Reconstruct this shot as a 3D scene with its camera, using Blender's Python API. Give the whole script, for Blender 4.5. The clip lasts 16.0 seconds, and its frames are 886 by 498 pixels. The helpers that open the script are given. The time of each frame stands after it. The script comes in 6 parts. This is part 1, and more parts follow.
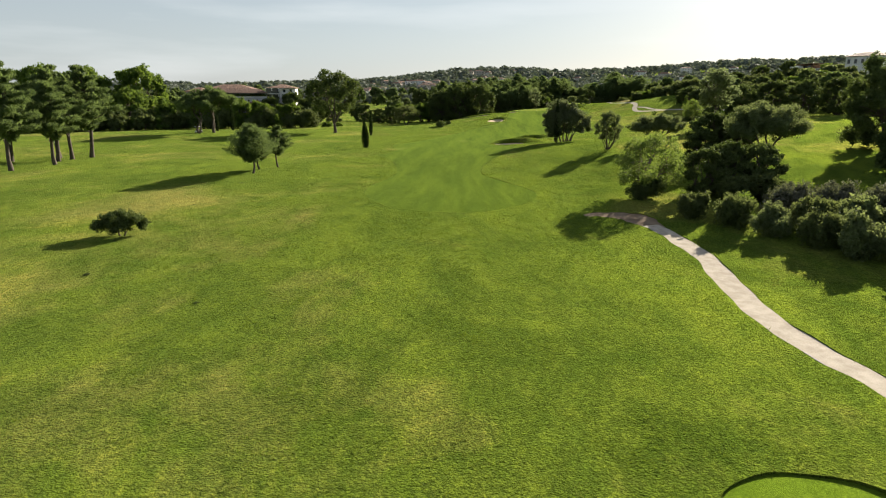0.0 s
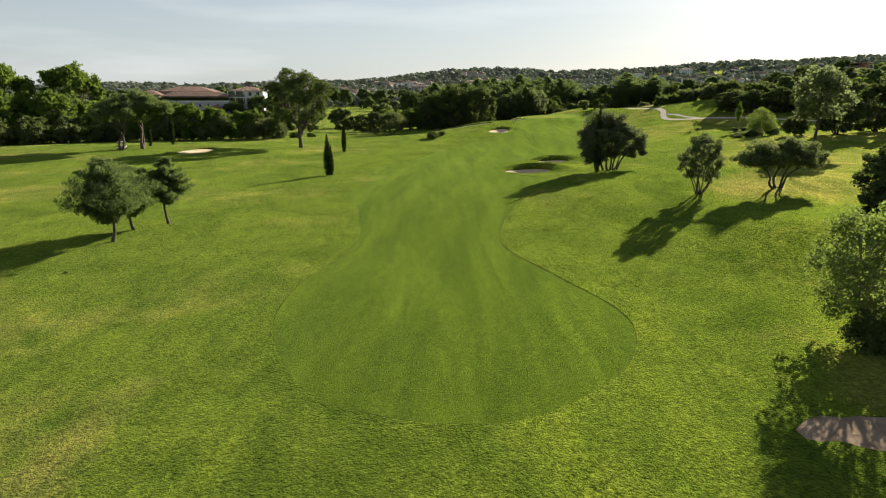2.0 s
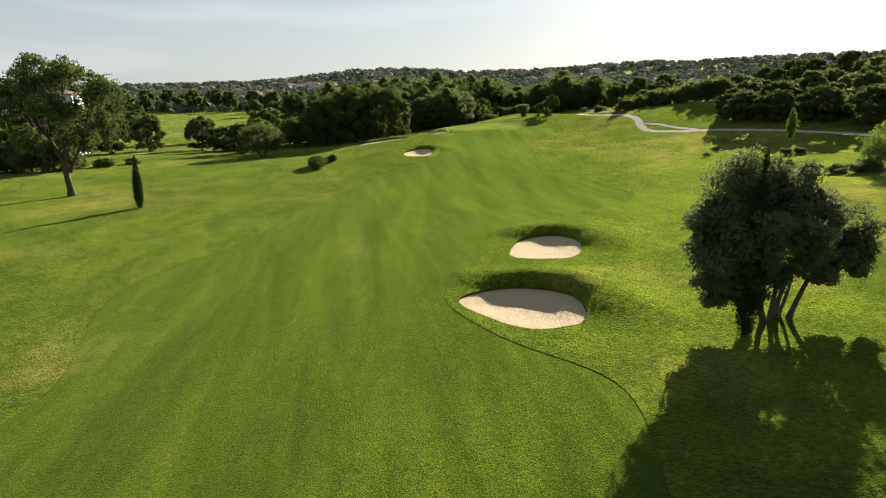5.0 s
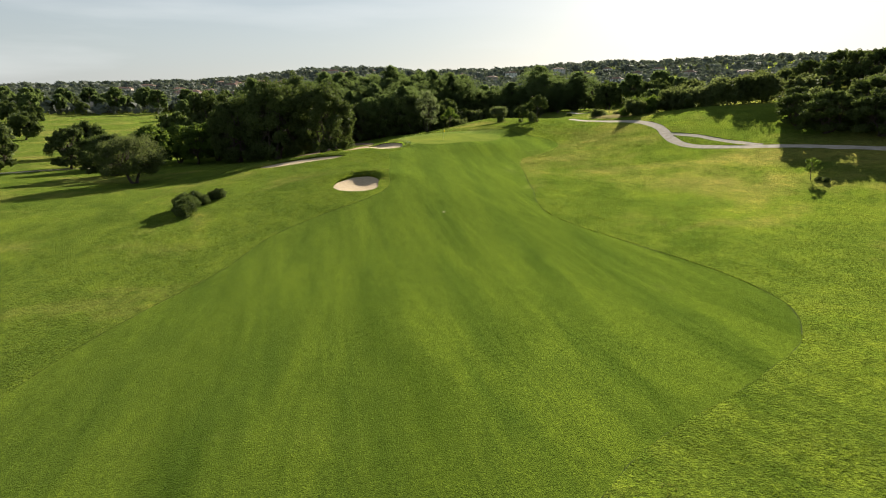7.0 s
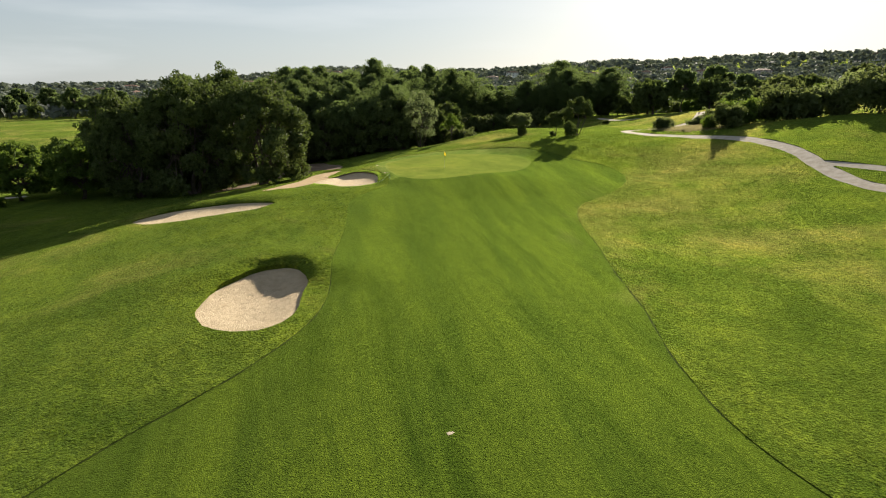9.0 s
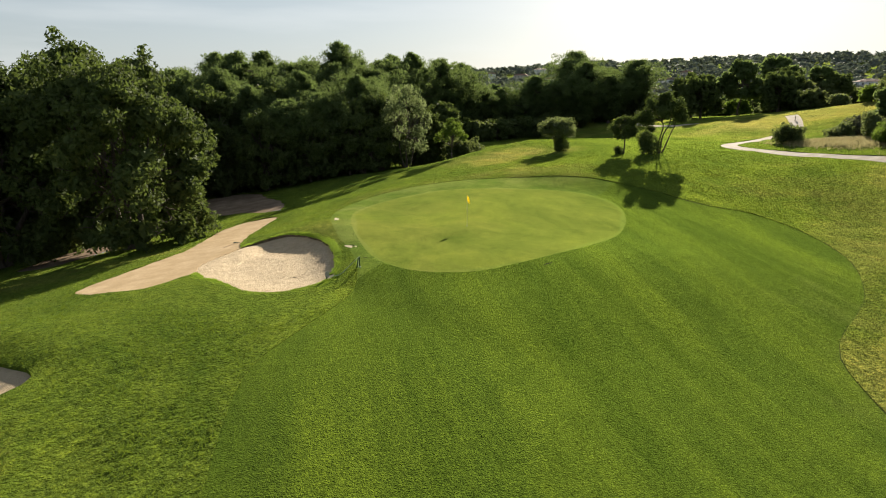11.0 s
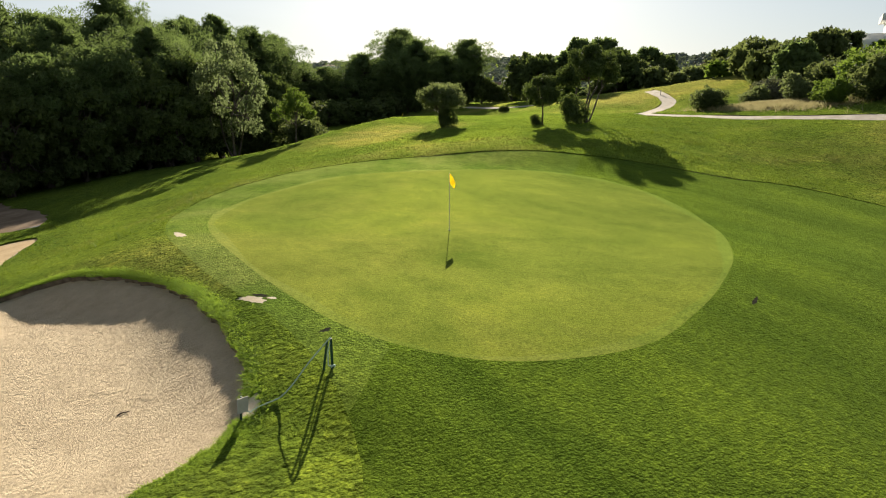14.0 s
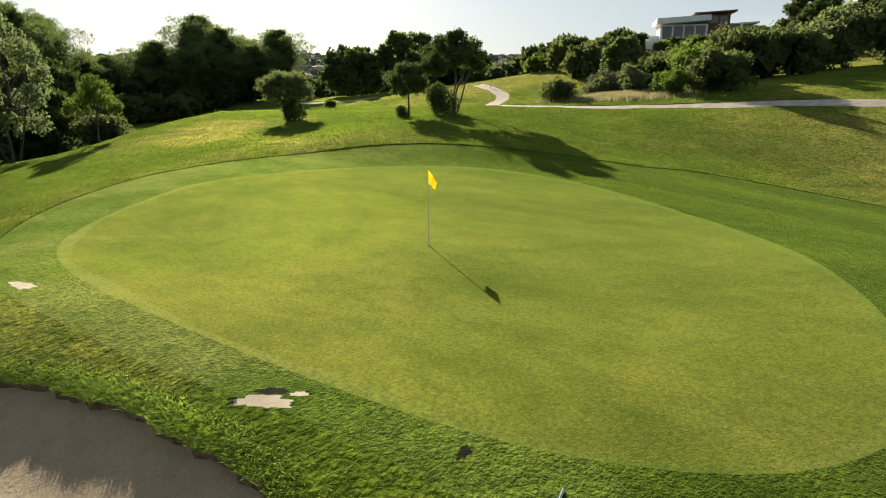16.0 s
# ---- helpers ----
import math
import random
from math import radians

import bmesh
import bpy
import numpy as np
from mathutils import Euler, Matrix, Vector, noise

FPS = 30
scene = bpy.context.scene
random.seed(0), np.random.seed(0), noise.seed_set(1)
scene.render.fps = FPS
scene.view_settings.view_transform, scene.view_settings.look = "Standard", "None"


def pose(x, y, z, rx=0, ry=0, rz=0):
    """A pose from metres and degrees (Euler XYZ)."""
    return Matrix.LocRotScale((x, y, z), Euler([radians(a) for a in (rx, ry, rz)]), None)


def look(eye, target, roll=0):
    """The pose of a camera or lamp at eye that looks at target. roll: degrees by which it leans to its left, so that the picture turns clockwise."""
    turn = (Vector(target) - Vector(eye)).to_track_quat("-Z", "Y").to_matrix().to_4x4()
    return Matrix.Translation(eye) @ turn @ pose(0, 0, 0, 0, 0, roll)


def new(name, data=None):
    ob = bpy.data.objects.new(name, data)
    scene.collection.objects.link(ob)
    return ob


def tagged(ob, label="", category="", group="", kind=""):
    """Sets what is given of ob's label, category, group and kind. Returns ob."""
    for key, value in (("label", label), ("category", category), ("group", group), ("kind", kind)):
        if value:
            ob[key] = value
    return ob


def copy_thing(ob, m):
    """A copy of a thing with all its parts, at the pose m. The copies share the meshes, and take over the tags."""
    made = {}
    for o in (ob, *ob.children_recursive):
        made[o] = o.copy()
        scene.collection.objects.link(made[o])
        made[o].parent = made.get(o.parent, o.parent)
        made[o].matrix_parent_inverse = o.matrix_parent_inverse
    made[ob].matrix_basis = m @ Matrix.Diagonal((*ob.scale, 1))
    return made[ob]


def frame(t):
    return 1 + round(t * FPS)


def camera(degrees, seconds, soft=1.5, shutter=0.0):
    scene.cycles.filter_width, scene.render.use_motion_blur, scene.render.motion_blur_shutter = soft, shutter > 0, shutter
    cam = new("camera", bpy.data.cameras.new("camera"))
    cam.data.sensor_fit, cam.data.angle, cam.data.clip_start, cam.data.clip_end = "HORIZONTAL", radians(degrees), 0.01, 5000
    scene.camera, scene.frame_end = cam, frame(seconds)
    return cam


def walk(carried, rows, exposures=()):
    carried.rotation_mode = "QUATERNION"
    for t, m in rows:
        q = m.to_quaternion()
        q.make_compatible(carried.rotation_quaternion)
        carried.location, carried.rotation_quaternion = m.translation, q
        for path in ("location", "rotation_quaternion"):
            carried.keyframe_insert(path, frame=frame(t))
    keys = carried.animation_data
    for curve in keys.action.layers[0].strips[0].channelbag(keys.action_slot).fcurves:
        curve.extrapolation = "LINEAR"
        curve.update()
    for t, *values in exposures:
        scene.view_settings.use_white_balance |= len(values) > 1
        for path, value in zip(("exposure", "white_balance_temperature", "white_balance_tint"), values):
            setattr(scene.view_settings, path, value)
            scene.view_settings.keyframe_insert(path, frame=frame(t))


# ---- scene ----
cam = camera(71.90, 16.0, 1.1)
# seconds, eye x y z, heading, pitch, roll
PATH = [
    (0.0, 0.00, -0.00, 15.98, -0.00, -14.47, 0.10),
    (0.5, -0.08, 11.31, 16.38, -0.01, -14.39, 0.13),
    (1.0, -0.16, 22.11, 16.64, -0.17, -14.45, 0.13),
    (1.5, -0.15, 33.20, 16.73, -0.40, -14.42, 0.14),
    (2.0, -0.07, 44.58, 16.96, -0.71, -14.37, 0.14),
    (2.5, 0.19, 56.03, 17.16, -1.22, -14.36, 0.08),
    (3.0, 0.58, 67.77, 17.35, -2.14, -14.38, 0.02),
    (3.5, 1.04, 79.56, 17.53, -3.60, -14.36, -0.03),
    (4.0, 1.72, 91.47, 17.58, -5.40, -14.33, -0.09),
    (4.5, 2.98, 103.56, 17.59, -7.28, -14.27, -0.16),
    (4.7, 3.72, 108.42, 17.50, -8.01, -14.27, -0.16),
    (6.8, 12.98, 159.02, 17.10, -12.61, -14.25, -0.06),
    (7.0, 13.89, 163.89, 17.15, -12.77, -14.27, -0.01),
    (7.5, 16.75, 176.18, 17.28, -12.97, -14.28, -0.03),
    (8.0, 19.52, 188.58, 17.34, -12.98, -14.31, -0.07),
    (8.5, 22.14, 201.02, 17.41, -13.00, -14.28, -0.11),
    (9.0, 24.63, 212.51, 17.33, -12.94, -14.21, -0.07),
    (9.5, 26.69, 223.86, 17.15, -12.94, -14.26, -0.05),
    (9.7, 27.53, 228.61, 17.19, -13.01, -14.21, -0.05),
    (11.8, 31.67, 265.37, 15.08, -19.22, -13.80, -0.04),
    (12.0, 31.69, 266.71, 14.69, -20.55, -13.79, -0.03),
    (12.5, 31.38, 269.64, 13.93, -24.22, -13.86, -0.01),
    (13.0, 31.02, 272.66, 13.31, -27.78, -14.03, -0.02),
    (13.5, 30.82, 275.66, 12.85, -31.19, -14.02, -0.03),
    (14.0, 30.72, 277.93, 12.35, -34.75, -14.03, -0.00),
    (14.5, 30.56, 279.84, 11.97, -38.32, -14.09, 0.03),
    (15.0, 30.38, 281.83, 11.69, -42.32, -14.13, 0.05),
    (15.5, 30.25, 283.92, 11.63, -47.56, -14.17, 0.08),
    (16.0, 30.27, 286.11, 11.61, -53.50, -14.17, 0.08),
]
walk(cam, [(t, pose(x, y, z, 90 + pitch, 0, yaw) @ pose(0, 0, 0, 0, 0, roll)) for t, x, y, z, yaw, pitch, roll in PATH], [(0.0, 1.42), (4.0, 1.42), (7.5, 1.30), (12.0, 1.32), (16.0, 1.40)])

# ---- sky and sun ----
SUN_AZ, SUN_EL = 36.5, 21.2
SUN_DIR = Vector((math.sin(radians(SUN_AZ)) * math.cos(radians(SUN_EL)), math.cos(radians(SUN_AZ)) * math.cos(radians(SUN_EL)), math.sin(radians(SUN_EL))))
world = bpy.data.worlds.new("sky")
scene.world = world
world.use_nodes = True
wn = world.node_tree
wn.nodes.clear()
sky = wn.nodes.new("ShaderNodeTexSky")
sky.sky_type, sky.sun_disc = "NISHITA", False
sky.sun_elevation, sky.sun_rotation = radians(SUN_EL), radians(SUN_AZ)
sky.altitude, sky.air_density, sky.dust_density, sky.ozone_density = 50, 1.0, 0.65, 1.6
wbg = wn.nodes.new("ShaderNodeBackground")
wbg.inputs["Strength"].default_value = 0.036
wout = wn.nodes.new("ShaderNodeOutputWorld")
pale = wn.nodes.new("ShaderNodeHueSaturation")
pale.inputs["Saturation"].default_value = 0.75
wn.links.new(sky.outputs["Color"], pale.inputs["Color"])
# thin streaks of high cloud
coord, stretch = wn.nodes.new("ShaderNodeTexCoord"), wn.nodes.new("ShaderNodeMapping")
stretch.inputs["Scale"].default_value, stretch.inputs["Rotation"].default_value = (1.2, 1.6, 9.0), (0, radians(6), 0)
wisps, veil = wn.nodes.new("ShaderNodeTexNoise"), wn.nodes.new("ShaderNodeValToRGB")
wisps.inputs["Scale"].default_value, wisps.inputs["Detail"].default_value, wisps.inputs["Roughness"].default_value = 1.6, 5.0, 0.5
veil.color_ramp.elements[0].position, veil.color_ramp.elements[1].position = 0.5, 0.78
veil.color_ramp.elements[1].color = (0.4, 0.4, 0.4, 1)
cloud = wn.nodes.new("ShaderNodeMix")
cloud.data_type = "RGBA"
cloud.inputs[7].default_value = (11.5, 11.7, 11.7, 1)
wn.links.new(coord.outputs["Generated"], stretch.inputs["Vector"])
wn.links.new(stretch.outputs["Vector"], wisps.inputs["Vector"])
wn.links.new(wisps.outputs["Fac"], veil.inputs["Fac"])
wn.links.new(veil.outputs["Color"], cloud.inputs[0])
milky = wn.nodes.new("ShaderNodeMix")
milky.data_type = "RGBA"
milky.inputs[7].default_value = (6.4, 7.1, 7.6, 1)
# haze lies thick near the horizon; the milky zenith, unseen, adds fill light
height, haze_fill = wn.nodes.new("ShaderNodeSeparateXYZ"), wn.nodes.new("ShaderNodeValToRGB")
haze_fill.color_ramp.elements[0].position, haze_fill.color_ramp.elements[1].position = 0.05, 0.34
haze_fill.color_ramp.elements[0].color, haze_fill.color_ramp.elements[1].color = (0.62, 0.62, 0.62, 1), (0.0, 0.0, 0.0, 1)
haze_fill.color_ramp.elements.new(0.75).color = (0.24, 0.24, 0.24, 1)
wn.links.new(coord.outputs["Generated"], height.inputs[0])
wn.links.new(height.outputs["Z"], haze_fill.inputs["Fac"])
wn.links.new(haze_fill.outputs["Color"], milky.inputs[0])
wn.links.new(pale.outputs["Color"], milky.inputs[6])
wn.links.new(milky.outputs[2], cloud.inputs[6])
wn.links.new(cloud.outputs[2], wbg.inputs["Color"])
wn.links.new(wbg.outputs["Background"], wout.inputs["Surface"])
sun = new("sun", bpy.data.lights.new("sun", "SUN"))
sun.data.energy, sun.data.angle, sun.data.color = 5.0, radians(0.6), (1.0, 0.9, 0.74)
sun.matrix_world = look(SUN_DIR * 300, (0, 0, 0))


# ---- materials ----
class Nodes:
    """Short hand for a procedural material."""

    def __init__(self, name):
        self.mat = bpy.data.materials.new(name)
        self.mat.use_nodes = True
        self.t = self.mat.node_tree
        self.bsdf = self.t.nodes["Principled BSDF"]
        self.out = self.t.nodes["Material Output"]
        self.pos = self.t.nodes.new("ShaderNodeNewGeometry").outputs["Position"]

    def put(self, socket, value):
        if isinstance(value, bpy.types.NodeSocket):
            self.t.links.new(value, socket)
        else:
            socket.default_value = value

    def noise(self, scale, detail=3.0, rough=0.55, at=None, warp=0.0):
        n = self.t.nodes.new("ShaderNodeTexNoise")
        n.inputs["Scale"].default_value, n.inputs["Detail"].default_value = scale, detail
        n.inputs["Roughness"].default_value, n.inputs["Distortion"].default_value = rough, warp
        self.put(n.inputs["Vector"], self.pos if at is None else at)
        return n.outputs["Fac"]

    def squeeze(self, sx, sy, sz, turn=0.0):
        m = self.t.nodes.new("ShaderNodeMapping")
        m.inputs["Scale"].default_value = (sx, sy, sz)
        m.inputs["Rotation"].default_value = (0, 0, radians(turn))
        self.put(m.inputs["Vector"], self.pos)
        return m.outputs["Vector"]

    def ramp(self, fac, *stops):
        r = self.t.nodes.new("ShaderNodeValToRGB")
        e = r.color_ramp.elements
        while len(e) < len(stops):
            e.new(0.5)
        for k, (p, c) in enumerate(stops):
            e[k].position, e[k].color = p, (*c, 1) if len(c) == 3 else c
        self.put(r.inputs["Fac"], fac)
        return r.outputs["Color"]

    def mix(self, fac, a, b, kind="MIX"):
        m = self.t.nodes.new("ShaderNodeMix")
        m.data_type, m.blend_type = "RGBA", kind
        self.put(m.inputs[0], fac)
        for socket, v in ((m.inputs[6], a), (m.inputs[7], b)):
            self.put(socket, (*v, 1) if isinstance(v, tuple) and len(v) == 3 else v)
        return m.outputs[2]

    def math(self, op, a, b=0.5):
        m = self.t.nodes.new("ShaderNodeMath")
        m.operation = op
        self.put(m.inputs[0], a), self.put(m.inputs[1], b)
        return m.outputs[0]

    def bump(self, height, strength, distance):
        b = self.t.nodes.new("ShaderNodeBump")
        b.inputs["Strength"].default_value, b.inputs["Distance"].default_value = strength, distance
        self.put(b.inputs["Height"], height)
        self.normal = b.outputs["Normal"]
        self.put(self.bsdf.inputs["Normal"], self.normal)

    def finish(self, color, rough=0.85, spec=0.25, metal=0.0):
        self.put(self.bsdf.inputs["Base Color"], (*color, 1) if isinstance(color, tuple) else color)
        self.put(self.bsdf.inputs["Roughness"], rough)
        self.bsdf.inputs["Specular IOR Level"].default_value = spec
        self.bsdf.inputs["Metallic"].default_value = metal
        return self.mat

    def island(self):
        return self.t.nodes.new("ShaderNodeNewGeometry").outputs["Random Per Island"]

    def each(self):
        return self.t.nodes.new("ShaderNodeObjectInfo").outputs["Random"]

    def leafy(self, color, glow, share=0.45):
        """Thin leaf: diffuse and translucent, with a weak gloss."""
        d = self.t.nodes.new("ShaderNodeBsdfTranslucent")
        self.put(d.inputs["Color"], glow)
        m = self.t.nodes.new("ShaderNodeMixShader")
        m.inputs[0].default_value = share
        self.finish(color, 0.75, 0.1)
        self.t.links.new(self.bsdf.outputs[0], m.inputs[1])
        self.t.links.new(d.outputs[0], m.inputs[2])
        self.t.links.new(m.outputs[0], self.out.inputs["Surface"])
        return self.mat


def leaf_material(name, dark, light, glow, share=0.42):
    n = Nodes(name)
    c = n.mix(n.island(), dark, light)
    c = n.mix(n.noise(0.45, 2), c, n.mix(0.5, c, light), "MIX")
    c = n.mix(n.math("MULTIPLY", n.each(), 0.22), c, n.mix(0.5, dark, (0.10, 0.10, 0.03)))
    return n.leafy(c, n.mix(n.island(), tuple(g * 0.75 for g in glow), glow), share)


def bark_material(name, a, b):
    n = Nodes(name)
    v = n.noise(6, 5, 0.65, n.squeeze(1, 1, 0.25))
    n.bump(v, 0.8, 0.03)
    return n.finish(n.ramp(v, (0.3, a), (0.7, b)), 0.9, 0.15)


# dry patches; the two by the olives also brighten the ground like sun flare
DRY_SPOTS = ((37, 116, 12), (48, 132, 26), (37, 160, 18), (24, 140, 9), (66, 334, 9), (71, 240, 30), (62, 262, 16), (-30, 88, 14), (-9, 22, 12), (-28, 34, 30), (22, 26, 12), (100, 311, 12), (24, 309, 8), (35.2, 295, 7), (36, 303.5, 8), (64, 338, 14), (-40, 75, 22), (-45, 40, 25))


def turf_material(name, base, pale, dry, fine, dry_at, relief, stripe=0.0, sheen=0.2, grain=0.9, blotch=1.0, gloss=0.4, run=0.6):
    """Cut grass: blotches at several sizes, fine blades, optional mowing bands."""
    n = Nodes(name)
    big = n.noise(0.045, 4, 0.6, None, 0.6)
    mid = n.noise(0.42, 5, 0.68, n.squeeze(1, run, 1, 8), 0.4)
    small = n.noise(fine, 5, 0.75)
    c = n.mix(n.ramp(mid, (0.28, (0, 0, 0)), (0.72, (1, 1, 1))), base, pale)
    # drier on the open slopes at the sides
    xyz = n.t.nodes.new("ShaderNodeSeparateXYZ")
    n.put(xyz.inputs[0], n.pos)
    slope = n.math("MULTIPLY", n.math("SUBTRACT", xyz.outputs["X"], n.math("MULTIPLY", xyz.outputs["Y"], 0.17)), 0.0018)
    spread = n.math("ADD", n.mix(0.2, big, mid), n.math("MINIMUM", n.math("MAXIMUM", slope, n.math("MULTIPLY", slope, -0.35)), 0.10))
    for px, py, reach in DRY_SPOTS:
        far = n.t.nodes.new("ShaderNodeVectorMath")
        far.operation = "DISTANCE"
        flat = n.t.nodes.new("ShaderNodeVectorMath")
        flat.operation = "MULTIPLY"
        flat.inputs[1].default_value = (1, 1, 0)
        n.put(flat.inputs[0], n.pos)
        n.put(far.inputs[0], flat.outputs[0])
        far.inputs[1].default_value = (px, py, 0)
        close = n.math("MAXIMUM", n.math("SUBTRACT", 1.0, n.math("DIVIDE", far.outputs["Value"], reach)), 0.0)
        spread = n.math("ADD", spread, n.math("MULTIPLY", close, 0.12))
    c = n.mix(n.ramp(spread, (dry_at, (0, 0, 0)), (dry_at + 0.17, (1, 1, 1))), c, dry)
    if stripe:
        wave = n.t.nodes.new("ShaderNodeTexWave")
        wave.wave_type, wave.bands_direction = "BANDS", "X"
        wave.inputs["Scale"].default_value, wave.inputs["Distortion"].default_value = 0.045, 1.2
        wave.inputs["Detail"].default_value, wave.inputs["Detail Scale"].default_value = 2.0, 0.35
        n.put(wave.inputs["Vector"], n.squeeze(1, 1, 1, 9))
        c = n.mix(n.math("MULTIPLY", n.ramp(wave.outputs["Fac"], (0.35, (0, 0, 0)), (0.65, (1, 1, 1))), stripe), c, pale)
    # uneven growth: deep green patches and worn thatch
    worn = n.noise(0.11 if run > 0.3 else 0.3, 6, 0.72, n.squeeze(1, run, 1, 8), 0.8)
    c = n.mix(blotch, c, n.ramp(worn, (0.36, (0.58, 0.66, 0.55)), (0.5, (1.0, 1.0, 1.0)), (0.64, (1.40, 1.33, 1.18))), "MULTIPLY")
    patch = n.noise(1.3, 4, 0.7, n.squeeze(1, 0.75, 1, -20), 0.6)
    c = n.mix(blotch * 0.3, c, n.ramp(patch, (0.38, (0.55, 0.62, 0.50)), (0.5, (1.0, 1.0, 1.0)), (0.62, (1.42, 1.34, 1.18))), "MULTIPLY")
    # blade clusters: light tips, and shade in the gaps multiplied into the colour
    tufts = n.noise(fine * 0.7, 4, 0.7)
    shade = n.ramp(n.mix(0.45, small, tufts), (0.40, (0.28, 0.31, 0.26)), (0.49, (0.95, 0.97, 0.95)), (0.59, (1.9, 1.8, 1.55)))
    c = n.mix(grain, c, shade, "MULTIPLY")
    cells = n.t.nodes.new("ShaderNodeTexVoronoi")
    cells.inputs["Scale"].default_value, cells.inputs["Detail"].default_value, cells.inputs["Roughness"].default_value = fine * 1.5, 1.5, 0.6
    n.put(cells.inputs["Vector"], n.pos)
    tuft = n.math("SUBTRACT", 1.0, cells.outputs["Distance"])
    c = n.mix(grain * 0.75, c, n.ramp(tuft, (0.30, (0.40, 0.44, 0.38)), (0.60, (1.05, 1.05, 1.05)), (0.85, (1.75, 1.68, 1.5))), "MULTIPLY")
    micro = n.noise(46, 3, 0.7)
    c = n.mix(grain * 0.8, c, n.ramp(micro, (0.38, (0.35, 0.40, 0.33)), (0.5, (0.95, 0.95, 0.95)), (0.62, (1.7, 1.62, 1.45))), "MULTIPLY")
    n.bump(n.math("ADD", n.math("ADD", n.math("ADD", n.math("MULTIPLY", tuft, 0.45), n.math("MULTIPLY", small, 0.5)), n.math("MULTIPLY", micro, 0.2)), n.math("ADD", n.math("MULTIPLY", mid, 0.5), n.math("MULTIPLY", patch, 0.5))), 0.9, relief)
    n.bsdf.inputs["Sheen Weight"].default_value = sheen
    n.bsdf.inputs["Sheen Roughness"].default_value = 0.38
    n.bsdf.inputs["Sheen Tint"].default_value = (0.42, 0.60, 0.14, 1)
    n.finish(c, 1.0, 0.0)
    # blades shine when the sun stands behind them
    shine, both = n.t.nodes.new("ShaderNodeBsdfGlossy"), n.t.nodes.new("ShaderNodeMixShader")
    n.put(shine.inputs["Color"], n.mix(1.0, c, (1.4, 1.42, 1.1), "MULTIPLY"))
    shine.inputs["Roughness"].default_value, both.inputs[0].default_value = 0.78, gloss
    n.put(shine.inputs["Normal"], n.normal)
    n.put(both.inputs[1], n.bsdf.outputs[0])
    n.put(both.inputs[2], shine.outputs[0])
    n.put(n.out.inputs["Surface"], both.outputs[0])
    return n.mat


rough_mat = turf_material("rough_grass", (0.062, 0.097, 0.0125), (0.109, 0.138, 0.0205), (0.200, 0.176, 0.062), 4.6, 0.565, 0.24, 0.0, 0.56, 0.68, 1.0, 0.48)
tee_mat = turf_material("tee_grass", (0.060, 0.105, 0.010), (0.115, 0.165, 0.016), (0.150, 0.170, 0.030), 16.0, 0.60, 0.03, 0.0, 0.45, 0.45, 0.5)
fairway_mat = turf_material("fairway_grass", (0.043, 0.072, 0.010), (0.074, 0.107, 0.0135), (0.138, 0.148, 0.048), 10.0, 0.60, 0.07, 0.65, 0.35, 0.56, 0.72, 0.38, 0.1)
green_mat = turf_material("green_grass", (0.086, 0.108, 0.017), (0.128, 0.142, 0.026), (0.152, 0.148, 0.032), 16.0, 0.52, 0.012, 0.0, 0.25, 0.35, 0.7, 0.16)
apron_mat = turf_material("apron_grass", (0.056, 0.090, 0.015), (0.095, 0.127, 0.025), (0.175, 0.176, 0.066), 9.0, 0.55, 0.05, 0.0, 0.42, 0.62, 1.0, 0.32)
fringe_mat = turf_material("worn_green_edge", (0.078, 0.106, 0.017), (0.116, 0.138, 0.025), (0.148, 0.148, 0.040), 16.0, 0.46, 0.010, 0.0, 0.35, 0.4, 0.5, 0.2)


